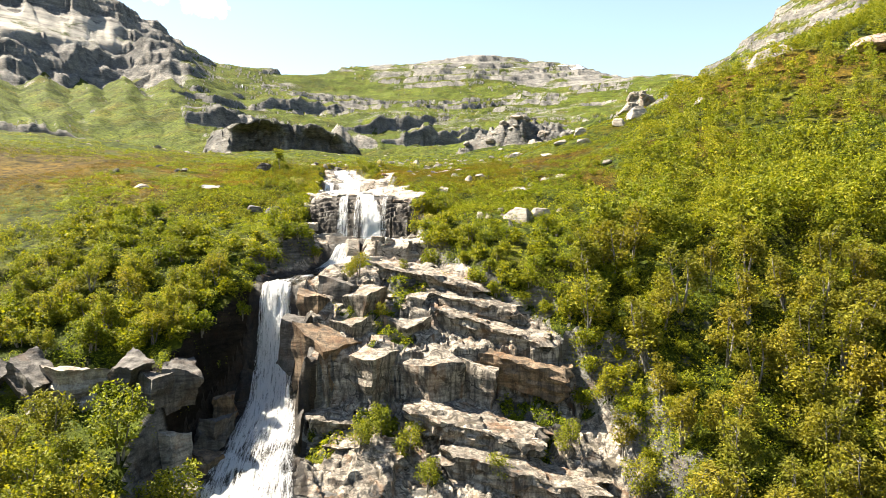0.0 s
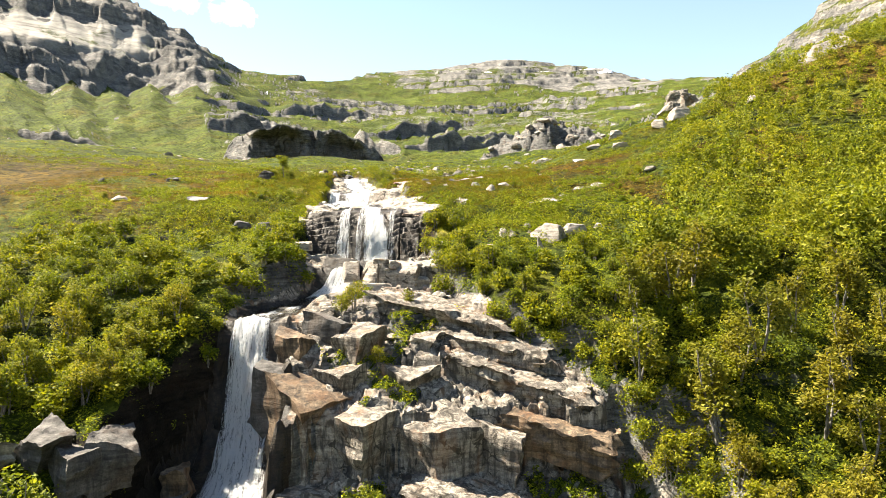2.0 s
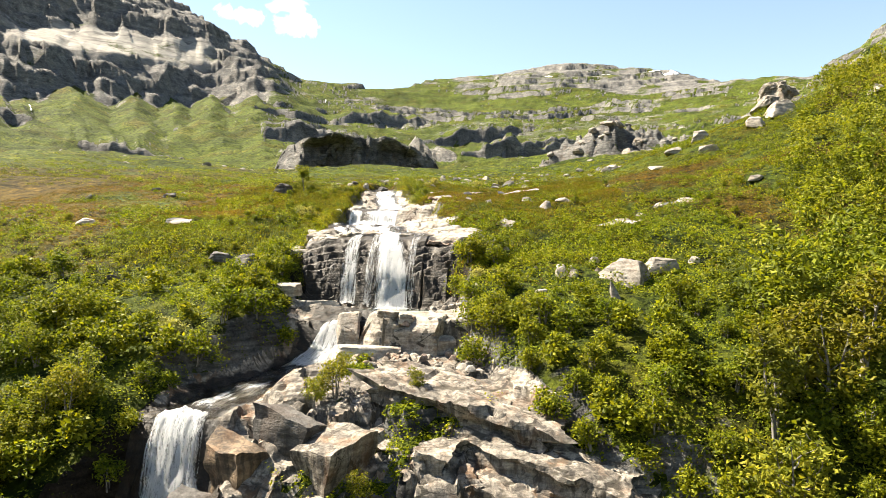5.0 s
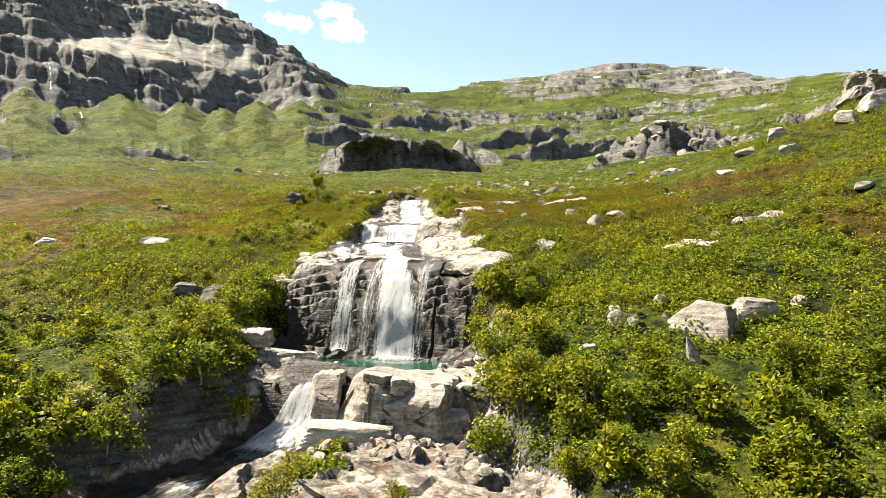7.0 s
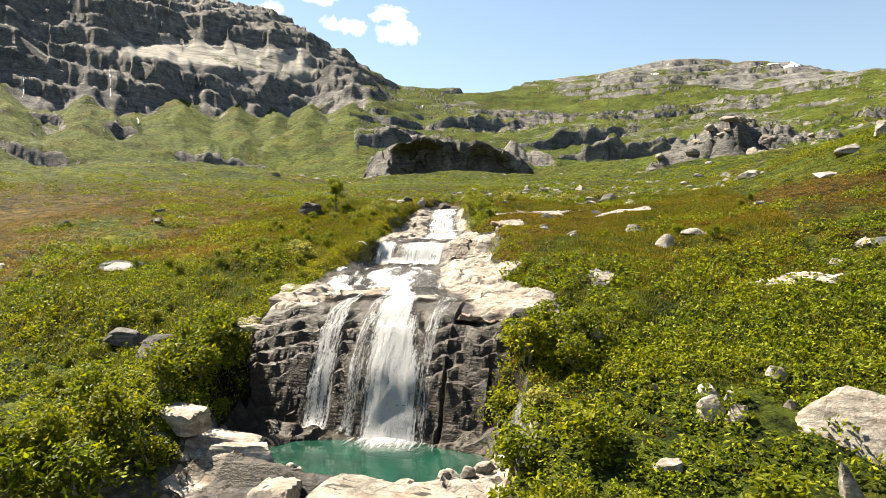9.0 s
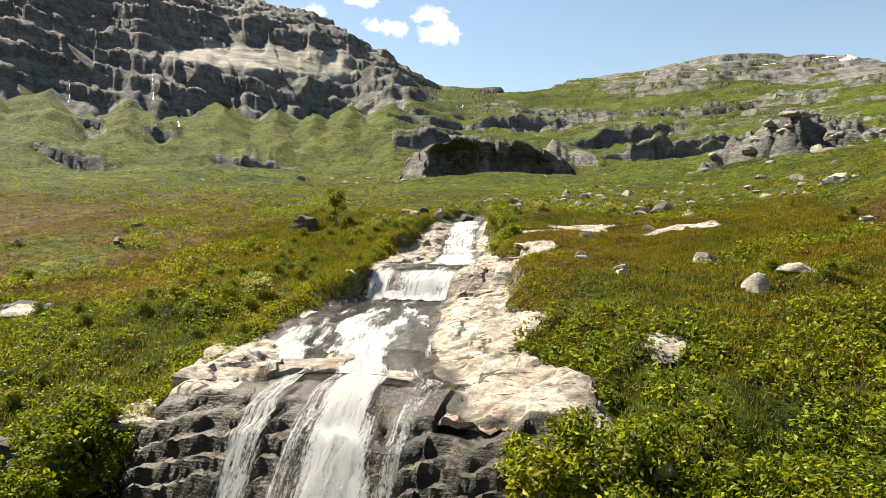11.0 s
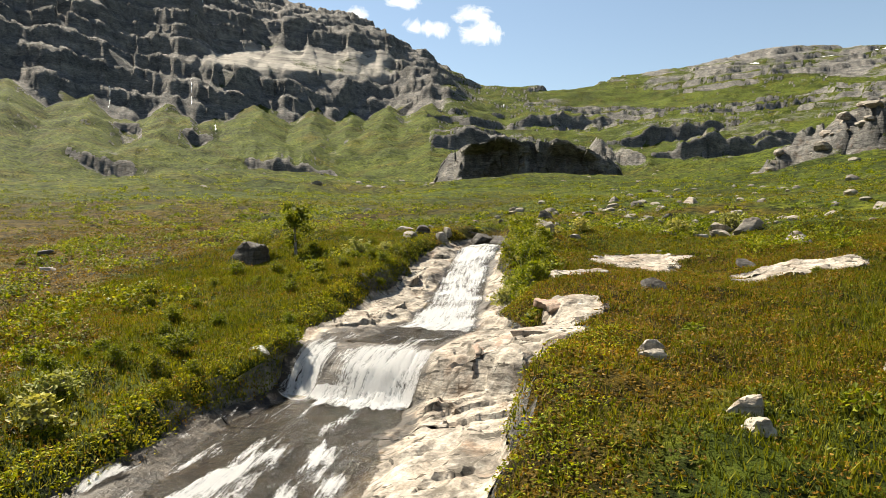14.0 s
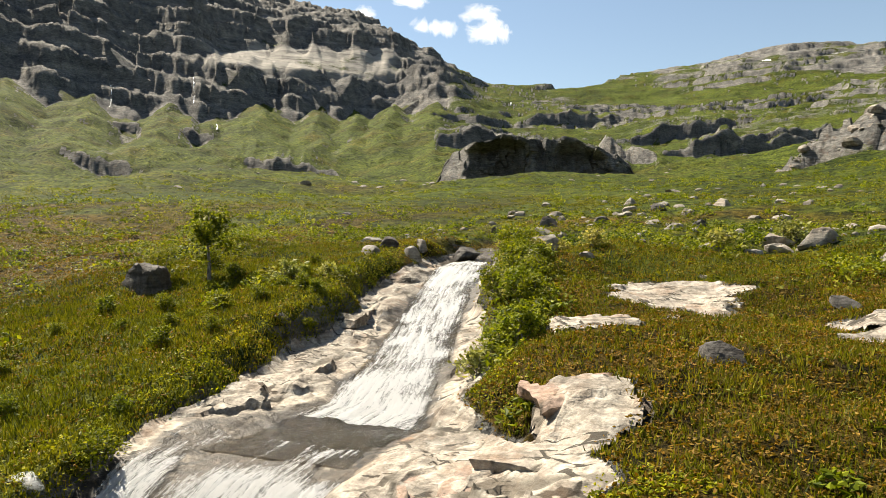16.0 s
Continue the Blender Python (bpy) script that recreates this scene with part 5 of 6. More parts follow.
# a flat-topped crag in the valley, hollow in front
def crag_mesh(name, half, deep, high):
    """A face of rock with overhung hollows under a grassy top; x along it, the front towards -y."""
    us = np.linspace(-1, 1, 300)
    up, over, down = np.linspace(-0.15, 1, 70), np.linspace(0, 1, 40)[1:], np.linspace(1, -0.15, 16)[1:]
    uu, vv = np.meshgrid(us, np.arange(len(up) + len(over) + len(down)))
    h = np.concatenate([up, np.ones(len(over)), down])[vv]
    back = np.concatenate([0 * up, over, 0 * down + 1])[vv]
    x = uu * half
    crest = high * curve(uu, (-1, 0.12, -0.9, 0.62, -0.78, 0.86, -0.4, 0.96, 0.1, 1.0, 0.4, 0.94, 0.55, 0.78, 0.8, 0.66, 0.93, 0.4, 1, 0.1))
    crest = crest + 1.9 * rough(x, 0 * x, 13, 4, 44)
    front = -deep * curve(uu, (-1, 0.1, -0.6, 0.95, -0.5, 1.0, 0.1, 0.85, 0.14, 1.05, 0.3, 0.9, 0.8, 0.8, 1, 0.3)) + 6 * rough(x, h * 9, 18, 3, 41)
    hollow = 15 * step(0.34, 0.16, np.abs(uu + 0.33)) * step(0.92, 0.72, h + 0.1 * rough(x, h, 12, 2, 45)) + 12 * step(0.3, 0.14, np.abs(uu - 0.45)) * step(0.95, 0.6, h)
    batter = curve(uu, (-1, 30, -0.7, 24, -0.52, 6, 0.05, 3, 0.16, 7, 0.3, 3, 1, 8)) * np.clip(h, 0, 1)
    cut = 2.2 * blocks(x + 3 * h, h * high * 0.8, 7, 46) + 0.8 * rough(x, h * high, 3.5, 4, 47)
    y = (front + hollow + batter + cut) * (1 - back) + back * deep * 1.2
    z = crest * h + (2.0 * rough(x, y, 16, 4, 48) + 1.0) * np.sin(np.pi * back) * (h > 0.99)
    rock = np.where((back > 0.12) & (h > 0.99), 0.3, 1.0)
    me = mesh_of(name, np.stack([x, y, z], -1).reshape(-1, 3), grid_faces(uu.shape[0], uu.shape[1]), HILLSIDE, True, rock=rock)
    me.set_sharp_from_angle(angle=radians(35))
    return me


ob = tagged(new("crag", crag_mesh("crag", 59, 24, 25)), "flat-topped grey crag with a dark hollow front", "crag")
ob.matrix_world = pose(-117, 508, 57.5, 0, 0, 15.6)

# old snow on the high ground
def snow_patch(way, far, wide, deep, label):
    a = radians(way)
    cx, cy = HUB[0] - math.sin(a) * far, HUB[1] + math.cos(a) * far
    us, vs = np.linspace(-1, 1, 25), np.linspace(-1, 1, 9)
    uu, vv = np.meshgrid(us, vs)
    shape = np.sqrt(np.maximum(1 - uu ** 2, 0.02)) * (0.7 + 0.4 * rough(uu * 3 + way, vv * 0 + far, 1, 2, 3))
    xx = cx + (uu * wide) * math.cos(a) - vv * deep * shape * math.sin(a)
    yy = cy + (uu * wide) * math.sin(a) + vv * deep * shape * math.cos(a)
    zz = land(xx, yy)[0] + 2.2
    tagged(new("snow_patch", mesh_of("snow_patch", np.stack([xx, yy, zz], -1).reshape(-1, 3), grid_faces(9, 25), SNOW, True)), label, "snow", "snow patches", kind="structure")


for way, far, wide, deep in ((-10.6, 1745, 42, 20), (-7.0, 1690, 34, 8), (-1.6, 1640, 9, 10), (44.5, 1190, 42, 12), (41.6, 1210, 22, 8), (47.5, 1150, 16, 7), (29.9, 1290, 12, 6)):
    snow_patch(way, far, wide, deep, "old white snow patch on high rock")


# thin falls on the far cliffs
def thread(way, far0, far1, wide, wobble):
    rs = np.linspace(far1, far0, 60)
    a = radians(way) + wobble * 0.0007 * np.array([float(rough(r, way, 30, 3, 33)) for r in rs])
    xs, ys = HUB[0] - np.sin(a) * rs, HUB[1] + np.cos(a) * rs
    zs = land(xs, ys)[0] + 1.2
    side = wide * (0.6 + 0.4 * np.sin(rs * 0.3)) / 2
    verts = np.concatenate([np.stack([xs - side, ys, zs], -1), np.stack([xs + side, ys, zs], -1)])
    faces = [(k, k + 1, 61 + k, 60 + k) for k in range(59)]
    return mesh_of("distant_waterfall", verts, np.array(faces), SNOW, True)


for way, far0, far1, wide, wobble in ((17.2, 1120, 1160, 1.8, 1), (41.2, 900, 945, 1.5, 2), (46.8, 890, 930, 1.2, 3), (39.2, 775, 800, 1.5, 4)):
    tagged(new("distant_waterfall", thread(way, far0, far1, wide, wobble)), "thin white thread of water on a far cliff", "waterfall", "threads of water on the far cliffs", kind="structure")


# small fair-weather clouds, far behind the mountains
def cloud_material():
    m, n, l, s = material("cloud")
    at = place_of(n, "World")
    puff = noise_at(n, l, at, 0.0055, 8, 0.8, 0.62)
    cover = maths(n, l, "ADD", attribute(n, "thick"), maths(n, l, "MULTIPLY", maths(n, l, "SUBTRACT", puff, 0.5), 2.6))
    glow = n.new("ShaderNodeEmission")
    glow.inputs[0].default_value, glow.inputs[1].default_value = (1.0, 0.98, 0.96, 1), 0.62
    clear, both = n.new("ShaderNodeBsdfTransparent"), n.new("ShaderNodeMixShader")
    l.new(ramp(n, l, cover, (0.1, (0, 0, 0)), (1.7, (1, 1, 1))), both.inputs[0])
    l.new(clear.outputs[0], both.inputs[1])
    l.new(glow.outputs[0], both.inputs[2])
    l.new(both.outputs[0], n["Material Output"].inputs[0])
    return m


CLOUD = cloud_material()
for way, rise, wide, high in ((19.2, 17.9, 230, 160), (19.8, 19.3, 210, 110), (23.7, 18.3, 240, 100), (29.8, 19.1, 230, 110), (25.5, 20.3, 240, 80)):
    far = 4200
    a = radians(way)
    us = np.linspace(-1, 1, 25)
    uu, vv = np.meshgrid(us, us)
    xs = HUB[0] - math.sin(a) * far + uu * wide * math.cos(a)
    ys = HUB[1] + math.cos(a) * far + uu * wide * math.sin(a)
    zs = far * math.tan(radians(rise)) + vv * high
    thick = 0.85 - 1.5 * np.hypot(uu, vv)
    tagged(new("cloud", mesh_of("cloud", np.stack([xs, ys, zs], -1).reshape(-1, 3), grid_faces(25, 25), CLOUD, True, thick=thick)), "small white fair-weather cloud", "cloud", "clouds", kind="structure")


# ---- trees and bushes ----
def part(name, me, parent, label=""):
    ob = new(name, me)
    ob.parent = parent
    return tagged(ob, label)


def tubes(limbs, sides=4):
    """One mesh of tapered round limbs, each a row of (place, radius)."""
    verts, faces, base = [], [], 0
    ring = np.arange(sides) * 2 * math.pi / sides
    for limb in limbs:
        for p, r in limb:
            verts.append(np.stack([p[0] + r * np.cos(ring), p[1] + r * np.sin(ring), np.full(sides, p[2])], -1))
        for k in range(len(limb) - 1):
            for j in range(sides):
                faces.append((base + k * sides + j, base + k * sides + (j + 1) % sides, base + (k + 1) * sides + (j + 1) % sides, base + (k + 1) * sides + j))
        base += len(limb) * sides
    return np.concatenate(verts), np.array(faces)


def leaves(rng, spots, size, flat=0.35):
    """Small folded leaf sprays at the spots, as pairs of triangles."""
    n = len(spots)
    a = rng.normal(size=(n, 3))
    a[:, 2] *= flat + 0.3
    a /= np.linalg.norm(a, axis=1)[:, None]
    b = np.cross(a, rng.normal(size=(n, 3)) + (0, 0, 1.2))
    b /= np.linalg.norm(b, axis=1)[:, None] + 1e-9
    s = size * rng.uniform(0.6, 1.35, n)[:, None]
    fold = np.cross(a, b) * s * 0.25
    quad = np.stack([spots - a * s, spots - b * s * 0.55 + fold, spots + a * s, spots + b * s * 0.55 + fold], 1)
    return quad.reshape(-1, 3), np.arange(4 * n).reshape(n, 4)


def limb_line(rng, start, way, length, radius, bend=0.25, bits=4, lift=0.15):
    at, way, line = np.array(start, float), np.array(way, float), []
    for k in range(bits + 1):
        line.append((at.copy(), radius * (1 - 0.85 * k / bits)))
        way = way + rng.normal(size=3) * bend + (0, 0, lift)
        way /= np.linalg.norm(way)
        at = at + way * length / bits
    return line


def birch_meshes(seed, height, spread_, amount, leaf, stems=2, size=0.17, open_=0.0):
    rng = np.random.default_rng(seed)
    limbs, lobes = [], []
    for k in range(stems):
        a = rng.uniform(0, 6.28)
        way = np.array((math.cos(a) * 0.22, math.sin(a) * 0.22, 1.0))
        stem = limb_line(rng, (0.12 * math.cos(a), 0.12 * math.sin(a), -0.3), way, height * rng.uniform(0.75, 0.98), 0.035 * height ** 0.75, 0.1, 6, 0.12)
        limbs.append(stem)
        for j in range(7):
            t = 0.28 + 0.68 * (j + rng.random()) / 7
            at = stem[min(5, int(t * 6))][0] * (1 - (t * 6) % 1) + stem[min(6, int(t * 6) + 1)][0] * ((t * 6) % 1)
            b = rng.uniform(0, 6.28)
            reach = spread_ * (1.05 - 0.65 * t) * rng.uniform(0.6, 1.1)
            limb = limb_line(rng, at, (math.cos(b), math.sin(b), 0.55), reach, 0.014 * height ** 0.75, 0.22, 4, 0.1)
            limbs.append(limb)
            lobes += [(limb[2][0], 0.40 * spread_ * (1 - 0.35 * t)), (limb[3][0], 0.46 * spread_ * (1 - 0.35 * t)), (limb[4][0], 0.38 * spread_ * (1 - 0.35 * t))]
        lobes.append((stem[-1][0], 0.25 * spread_))
    share = np.array([r ** 2 for _, r in lobes])
    pick = rng.choice(len(lobes), amount, p=share / share.sum())
    away = rng.normal(size=(amount, 3))
    away *= (rng.random(amount)[:, None] ** (0.4 + open_)) / np.linalg.norm(away, axis=1)[:, None]
    centres, radii = np.array([c for c, _ in lobes]), np.array([r for _, r in lobes])
    spots = centres[pick] + away * radii[pick][:, None] * (1, 1, 0.75)
    spots = spots[spots[:, 2] > 0.12]
    tv, tf = tubes(limbs)
    lv, lf = leaves(rng, spots, size)
    return mesh_of("trunk", tv, tf, BARK, True), mesh_of("crown", lv, lf, leaf, False)


def plant(kind, meshes, x, y, z, turn, scale, label, category, group):
    ob = new(kind)
    ob.matrix_world = pose(x, y, z, 0, 0, turn) @ Matrix.Diagonal((scale, scale, scale, 1))
    tagged(ob, label, category, group)
    part("trunk", meshes[0], ob)
    part("crown", meshes[1], ob)
    return ob


BIRCHES = [birch_meshes(20 + k, 5.2, 2.3, 1500, LEAF_BIRCH, 2 + k % 2, 0.14) for k in range(4)]
OLIVES = [birch_meshes(40 + k, 5.4, 2.2, 1450, LEAF_OLIVE, 2 + k % 2, 0.13, 0.2) for k in range(4)]
BUSHES = [birch_meshes(60 + k, 1.9, 1.25, 800, LEAF_WILLOW, 4, 0.095) for k in range(4)]
LONE_BIRCH = birch_meshes(83, 5.0, 2.0, 1900, LEAF_BIRCH, 1, 0.105, 0.3)
GREY_BUSHES = [birch_meshes(90 + k, 1.0, 0.9, 360, LEAF_GREY, 4, 0.09) for k in range(2)]


def scatter(rng, box, gap, chance, limit):
    """Places in a box of the plan, at least gap apart, kept where chance(x, y) allows."""
    x0, y0, x1, y1 = box
    tries = np.stack([rng.uniform(x0, x1, limit * 11), rng.uniform(y0, y1, limit * 11)], -1)
    tries = tries[rng.random(len(tries)) < chance(tries[:, 0], tries[:, 1])]
    cells, kept = {}, []
    for x, y in tries:
        i, j = int(x // gap), int(y // gap)
        if all((x - u) ** 2 + (y - v) ** 2 > gap * gap for di in (-1, 0, 1) for dj in (-1, 0, 1) for u, v in cells.get((i + di, j + dj), ())):
            cells.setdefault((i, j), []).append((x, y))
            kept.append((x, y))
            if len(kept) >= limit:
                break
    return np.array(kept)


def right_wood(x, y):
    edge = np.where(y < 92, curve(y, ROCK_RIGHT) + 0.6 + 17 * step(76, 82, y), np.where(y < 128, 22 + 0.3 * (y - 90), 33 + 0.5 * (y - 128)))
    return step(-0.5, 2.5, x - edge) * step(245, 232, y - 0.4 * x + 30) * (0.55 + 0.45 * step(-0.4, 0.3, rough(x, y, 9, 3, 101)))


def left_wood(x, y):
    low = step(54.5, 52.5, y) * step(-20, -23, x)
    high = step(62, 64.5, y) * step(88, 80, y) * step(-27, -29, x) * (0.35 + 0.65 * step(-0.1, 0.4, rough(x, y, 8, 3, 102)))
    return np.maximum(low, high)


rng = np.random.default_rng(4)
wood = [(x, y, "right") for x, y in scatter(rng, (4, 34, 160, 245), 2.7, right_wood, 1450)]
wood += [(x, y, "left") for x, y in scatter(rng, (-56, 34, -19, 92), 2.9, left_wood, 110)]
wood.sort(key=lambda p: p[1] + 0.35 * abs(p[0]))
zs = land(np.array([p[0] for p in wood]), np.array([p[1] for p in wood]))[0]
far_wood_verts, far_wood_faces, far_base = [], [], 0
for k, ((x, y, side), z) in enumerate(zip(wood, zs)):
    olive = float(rough(x, y, 16, 2, 103)) + (0.55 if side == "right" and x > 20 and y < 112 else -0.35) > 0.1
    meshes = (OLIVES if olive else BIRCHES)[k % 4]
    scale = (0.72 + 0.42 * rng.random()) * (1.4 if side == "right" and y < 90 else 1.12) * (0.72 if side == "left" and y > 60 else 1.0) * (0.85 if y > 122 else 1.0) * float(0.55 + 0.45 * step(0, 7, x - curve(y, ROCK_RIGHT)) if side == "right" else 1)
    if k < 290:
        plant("birch_tree", meshes, x, y, z, rng.uniform(0, 360), scale, "mountain birch with sparse olive green leaves" if olive else "bushy mountain birch with bright green leaves",
              "tree", "mountain birches on the slopes")
    else:
        me = meshes[1]
        v = np.empty(len(me.vertices) * 3, np.float32)
        me.vertices.foreach_get("co", v)
        v = v.reshape(-1, 4, 3)[rng.random(len(me.vertices) // 4) < (0.42 if k < 520 else 0.2)]
        v = v.mean(1, keepdims=True) + (v - v.mean(1, keepdims=True)) * (1.25 if k < 520 else 1.7)
        a = rng.uniform(0, 6.28)
        turn = np.array([[math.cos(a), -math.sin(a), 0], [math.sin(a), math.cos(a), 0], [0, 0, 1]])
        v = (v @ turn.T) * scale + (x, y, z)
        far_wood_verts.append(v.reshape(-1, 3))
        far_wood_faces.append(np.arange(v.size // 3).reshape(-1, 4) + far_base)
        far_base += v.size // 3
if far_wood_verts:
    tagged(new("far_wood", mesh_of("far_wood", np.concatenate(far_wood_verts), np.concatenate(far_wood_faces), LEAF_BIRCH, False)), "low birch wood on the upper slope", "wood", kind="stuff")


def bush_ground(x, y):
    rock = quick(x, y)[1]
    right = step(-0.6, 1.2, x - curve(y, ROCK_RIGHT)) * step(93, 88, y) * step(60, 66, y) * step(26, 18, x)
    near_fall = step(100, 101, y) * step(108, 106, y) * step(-5.4, -4.2, x) * step(0.5, -1, x)
    left = step(62, 65, y) * step(103, 96, y) * step(-0.8, 0.4, curve(y, ROCK_LEFT) - x) * step(-52, -44, x) * (0.35 + 0.65 * step(-0.2, 0.4, rough(x, y, 7, 3, 104)))
    bank = step(103, 106, y) * step(166, 160, y) * step(0.6, 1.2, curve(y, ROCK_LEFT) - x) * step(16, 8, curve(y, ROCK_LEFT) - x) * (0.1 + 0.7 * step(0.0, 0.4, rough(x, y, 6, 3, 106)))
    isle = step(141, 144, y) * step(163, 158, y) * step(0.8, 1.6, x - curve(y, ROCK_RIGHT)) * step(4.2, 3.0, x - curve(y, ROCK_RIGHT)) * 0.8
    open_ = 0.05 * step(93, 98, y) * step(160, 140, y) * step(0.45, 0.8, rough(x, y, 10, 3, 105)) * 6
    return np.clip(np.maximum.reduce([right, near_fall, left, bank, isle, open_]), 0, 1) * (rock < 0.75)


spots = scatter(rng, (-54, 60, 40, 166), 1.25, bush_ground, 390)
spots = spots[np.argsort(spots[:, 1] < 96, kind="stable")]
zs = quick(spots[:, 0], spots[:, 1])[0]
thicket = []
for k, ((x, y), z) in enumerate(zip(spots, zs)):
    scale = rng.uniform(0.55, 1.1) * (1.45 if y < 96 else 0.62)
    if k >= 240:
        v = np.empty(len(BUSHES[k % 4][1].vertices) * 3, np.float32)
        BUSHES[k % 4][1].vertices.foreach_get("co", v)
        v = v.reshape(-1, 4, 3)[::2]
        v = v.mean(1, keepdims=True) + (v - v.mean(1, keepdims=True)) * 1.35
        thicket.append(v.reshape(-1, 3) * scale + (x, y, z - 0.1))
        continue
    plant("willow_bush", BUSHES[k % 4], x, y, z - 0.1, rng.uniform(0, 360), scale, "dense green willow bush on the stream bank", "bush", "willow bushes")
thicket = np.concatenate(thicket)
tagged(new("willow_thicket", mesh_of("willow_thicket", thicket, np.arange(len(thicket)).reshape(-1, 4), LEAF_WILLOW, False)), "thicket of green willow on the slopes beside a waterfall", "thicket", kind="stuff")
for k, (x, y, scale) in enumerate(((-23.5, 85.5, 1.6), (-24.8, 86.5, 1.3), (-2.0, 98.8, 1.2), (0.2, 90.6, 1.1), (-17.2, 159.0, 1.2), (-14.8, 163.5, 1.5), (-16.6, 162.6, 1.2), (-30.6, 152.5, 1.5), (-29.0, 154.0, 1.2), (-24.9, 120.6, 1.6), (-26.4, 122.5, 1.3), (-3.0, 172, 2.0), (-7.5, 170, 2.0))):
    plant("grey_willow", GREY_BUSHES[k % 2], x, y, height_at(x, y) - 0.1, k * 71, scale, "low silvery grey willow bush", "bush", "silvery willows")
plant("birch_tree", LONE_BIRCH, -35.4, 151.4, height_at(-35.4, 151.4), 40, 1.25, "slender open birch beside a dark boulder", "tree", "mountain birches on the slopes")
for x, y, scale, k in ((-4.6, 80.6, 0.42, 0), (-9.8, 80.4, 0.62, 1), (-10.9, 79.2, 0.5, 2), (-6.6, 73.6, 0.36, 3), (-5.8, 63.5, 0.75, 0), (-3.2, 62.6, 0.8, 1), (-7.6, 61.8, 0.7, 2), (4.8, 60.6, 0.6, 3), (11.8, 64.6, 0.7, 1), (-1.5, 60, 0.7, 2), (-38.6, 150.5, 0.5, 1)):
    plant("birch_tree", BIRCHES[k], x, y, height_at(x, y), k * 77, scale, "small birch rooted in a rock ledge", "tree", "birches on the ledges")
for k in range(20):
    y = 64 + 13 * k / 19
    x = -28.5 + 2.5 * ((k * 7) % 5) / 4 + (y - 64) * 0.1
    plant("birch_tree" if k % 3 else "willow_bush", BIRCHES[k % 4] if k % 3 else BUSHES[k % 4], x, y, height_at(x, y) - 0.1, k * 61, (0.55 + 0.3 * ((k * 11) % 7) / 7) * (1.0 if k % 3 else 1.9),
          "bushy green birch leaning over a dark cliff" if k % 3 else "dense green willow bush over a dark cliff", "tree" if k % 3 else "bush", "trees on the rim of the cliff")
for k in range(26):
    y = 143 + 19 * k / 25
    x = float(curve(y, ROCK_RIGHT)) + 1.0 + 2.2 * ((k * 37) % 10) / 10
    meshes = GREY_BUSHES[k % 2] if k % 3 == 0 else BUSHES[k % 4]
    plant("willow_bush", meshes, x, y, height_at(x, y) - 0.1, k * 67, 0.85 + 0.3 * ((k * 13) % 7) / 7 if k % 3 else 1.4, "dense grey green willow bush beside a cascade", "bush", "willow bushes")
for k, (x, y, scale) in enumerate(((-4.2, 101.6, 1.3), (-3.0, 102.8, 1.5), (-1.6, 103.6, 1.4), (-2.6, 105.0, 1.3), (-0.6, 105.2, 1.2), (-3.8, 104.4, 1.2), (-0.4, 102.0, 1.2), (-21.6, 103.2, 1.4), (-22.6, 104.8, 1.3), (-21.4, 101.6, 1.4), (-23.6, 102.8, 1.3), (-20.6, 99.8, 1.2), (-22.6, 99.6, 1.4), (-20.8, 97.4, 1.3), (-1.8, 92.5, 1.5), (-0.8, 91.0, 1.6), (0.0, 89.5, 1.5), (-2.2, 94.4, 1.3), (-1.4, 88.4, 1.4), (-19.6, 92.4, 1.5), (-18.6, 89.4, 1.5), (-20.6, 87.4, 1.6), (-21.2, 84.2, 1.5), (-21.4, 90.2, 1.4))):
    plant("willow_bush", BUSHES[k % 4], x, y, height_at(x, y) - 0.1, k * 59, scale, "dense green willow bush beside a waterfall", "bush", "willow bushes")


# ---- undergrowth ----
def lay(at):
    """Height and slope of the ground at places of the plan."""
    look_up = quick if at[:, 1].max() < 190 else land
    z = look_up(at[:, 0], at[:, 1])[0]
    return z, np.clip((look_up(at[:, 0] + 0.4, at[:, 1])[0] - z) / 0.4, -1.5, 1.5), np.clip((look_up(at[:, 0], at[:, 1] + 0.4)[0] - z) / 0.4, -1.5, 1.5)


def clumps(name, seed, box, limit, gap, chance, per, radius, high, leaf_size, leaf, label, flat=0.35):
    """Low domes of leaf sprays strewn over the ground, all in one mesh."""
    rng = np.random.default_rng(seed)
    at = scatter(rng, box, gap, chance, limit)
    size = rng.uniform(0.55, 1.25, len(at))
    ground_ = [np.repeat(g, per) for g in lay(at)]
    at, size = np.repeat(at, per, 0), np.repeat(size, per)
    r, a = np.sqrt(rng.random(len(at))), rng.uniform(0, 6.28, len(at))
    dx, dy = radius * size * r * np.cos(a), radius * size * r * np.sin(a)
    x, y = at[:, 0] + dx, at[:, 1] + dy
    z = ground_[0] + ground_[1] * dx + ground_[2] * dy + high * size * np.sqrt(np.maximum(1 - r * r, 0)) * rng.uniform(0.35, 1.05, len(at)) - 0.02
    v, f = leaves(rng, np.stack([x, y, z], -1), leaf_size, flat)
    return tagged(new(name, mesh_of(name, v, f, leaf, False)), label, "undergrowth", kind="stuff")


def turf(x, y):
    return (quick(x, y)[1] < 0.42) * 1.0


def fern_ground(x, y):
    return turf(x, y) * (0.06 + 0.94 * step(0.0, 0.45, rough(x, y, 6, 3, 111))) * step(126, 106, y + 6 * step(-12, -4, x))


def heath_ground(x, y):
    return turf(x, y) * (0.03 + 0.97 * step(-0.2, 0.25, heath_at(x, y))) * step(92, 108, y) * step(200, 150, y)


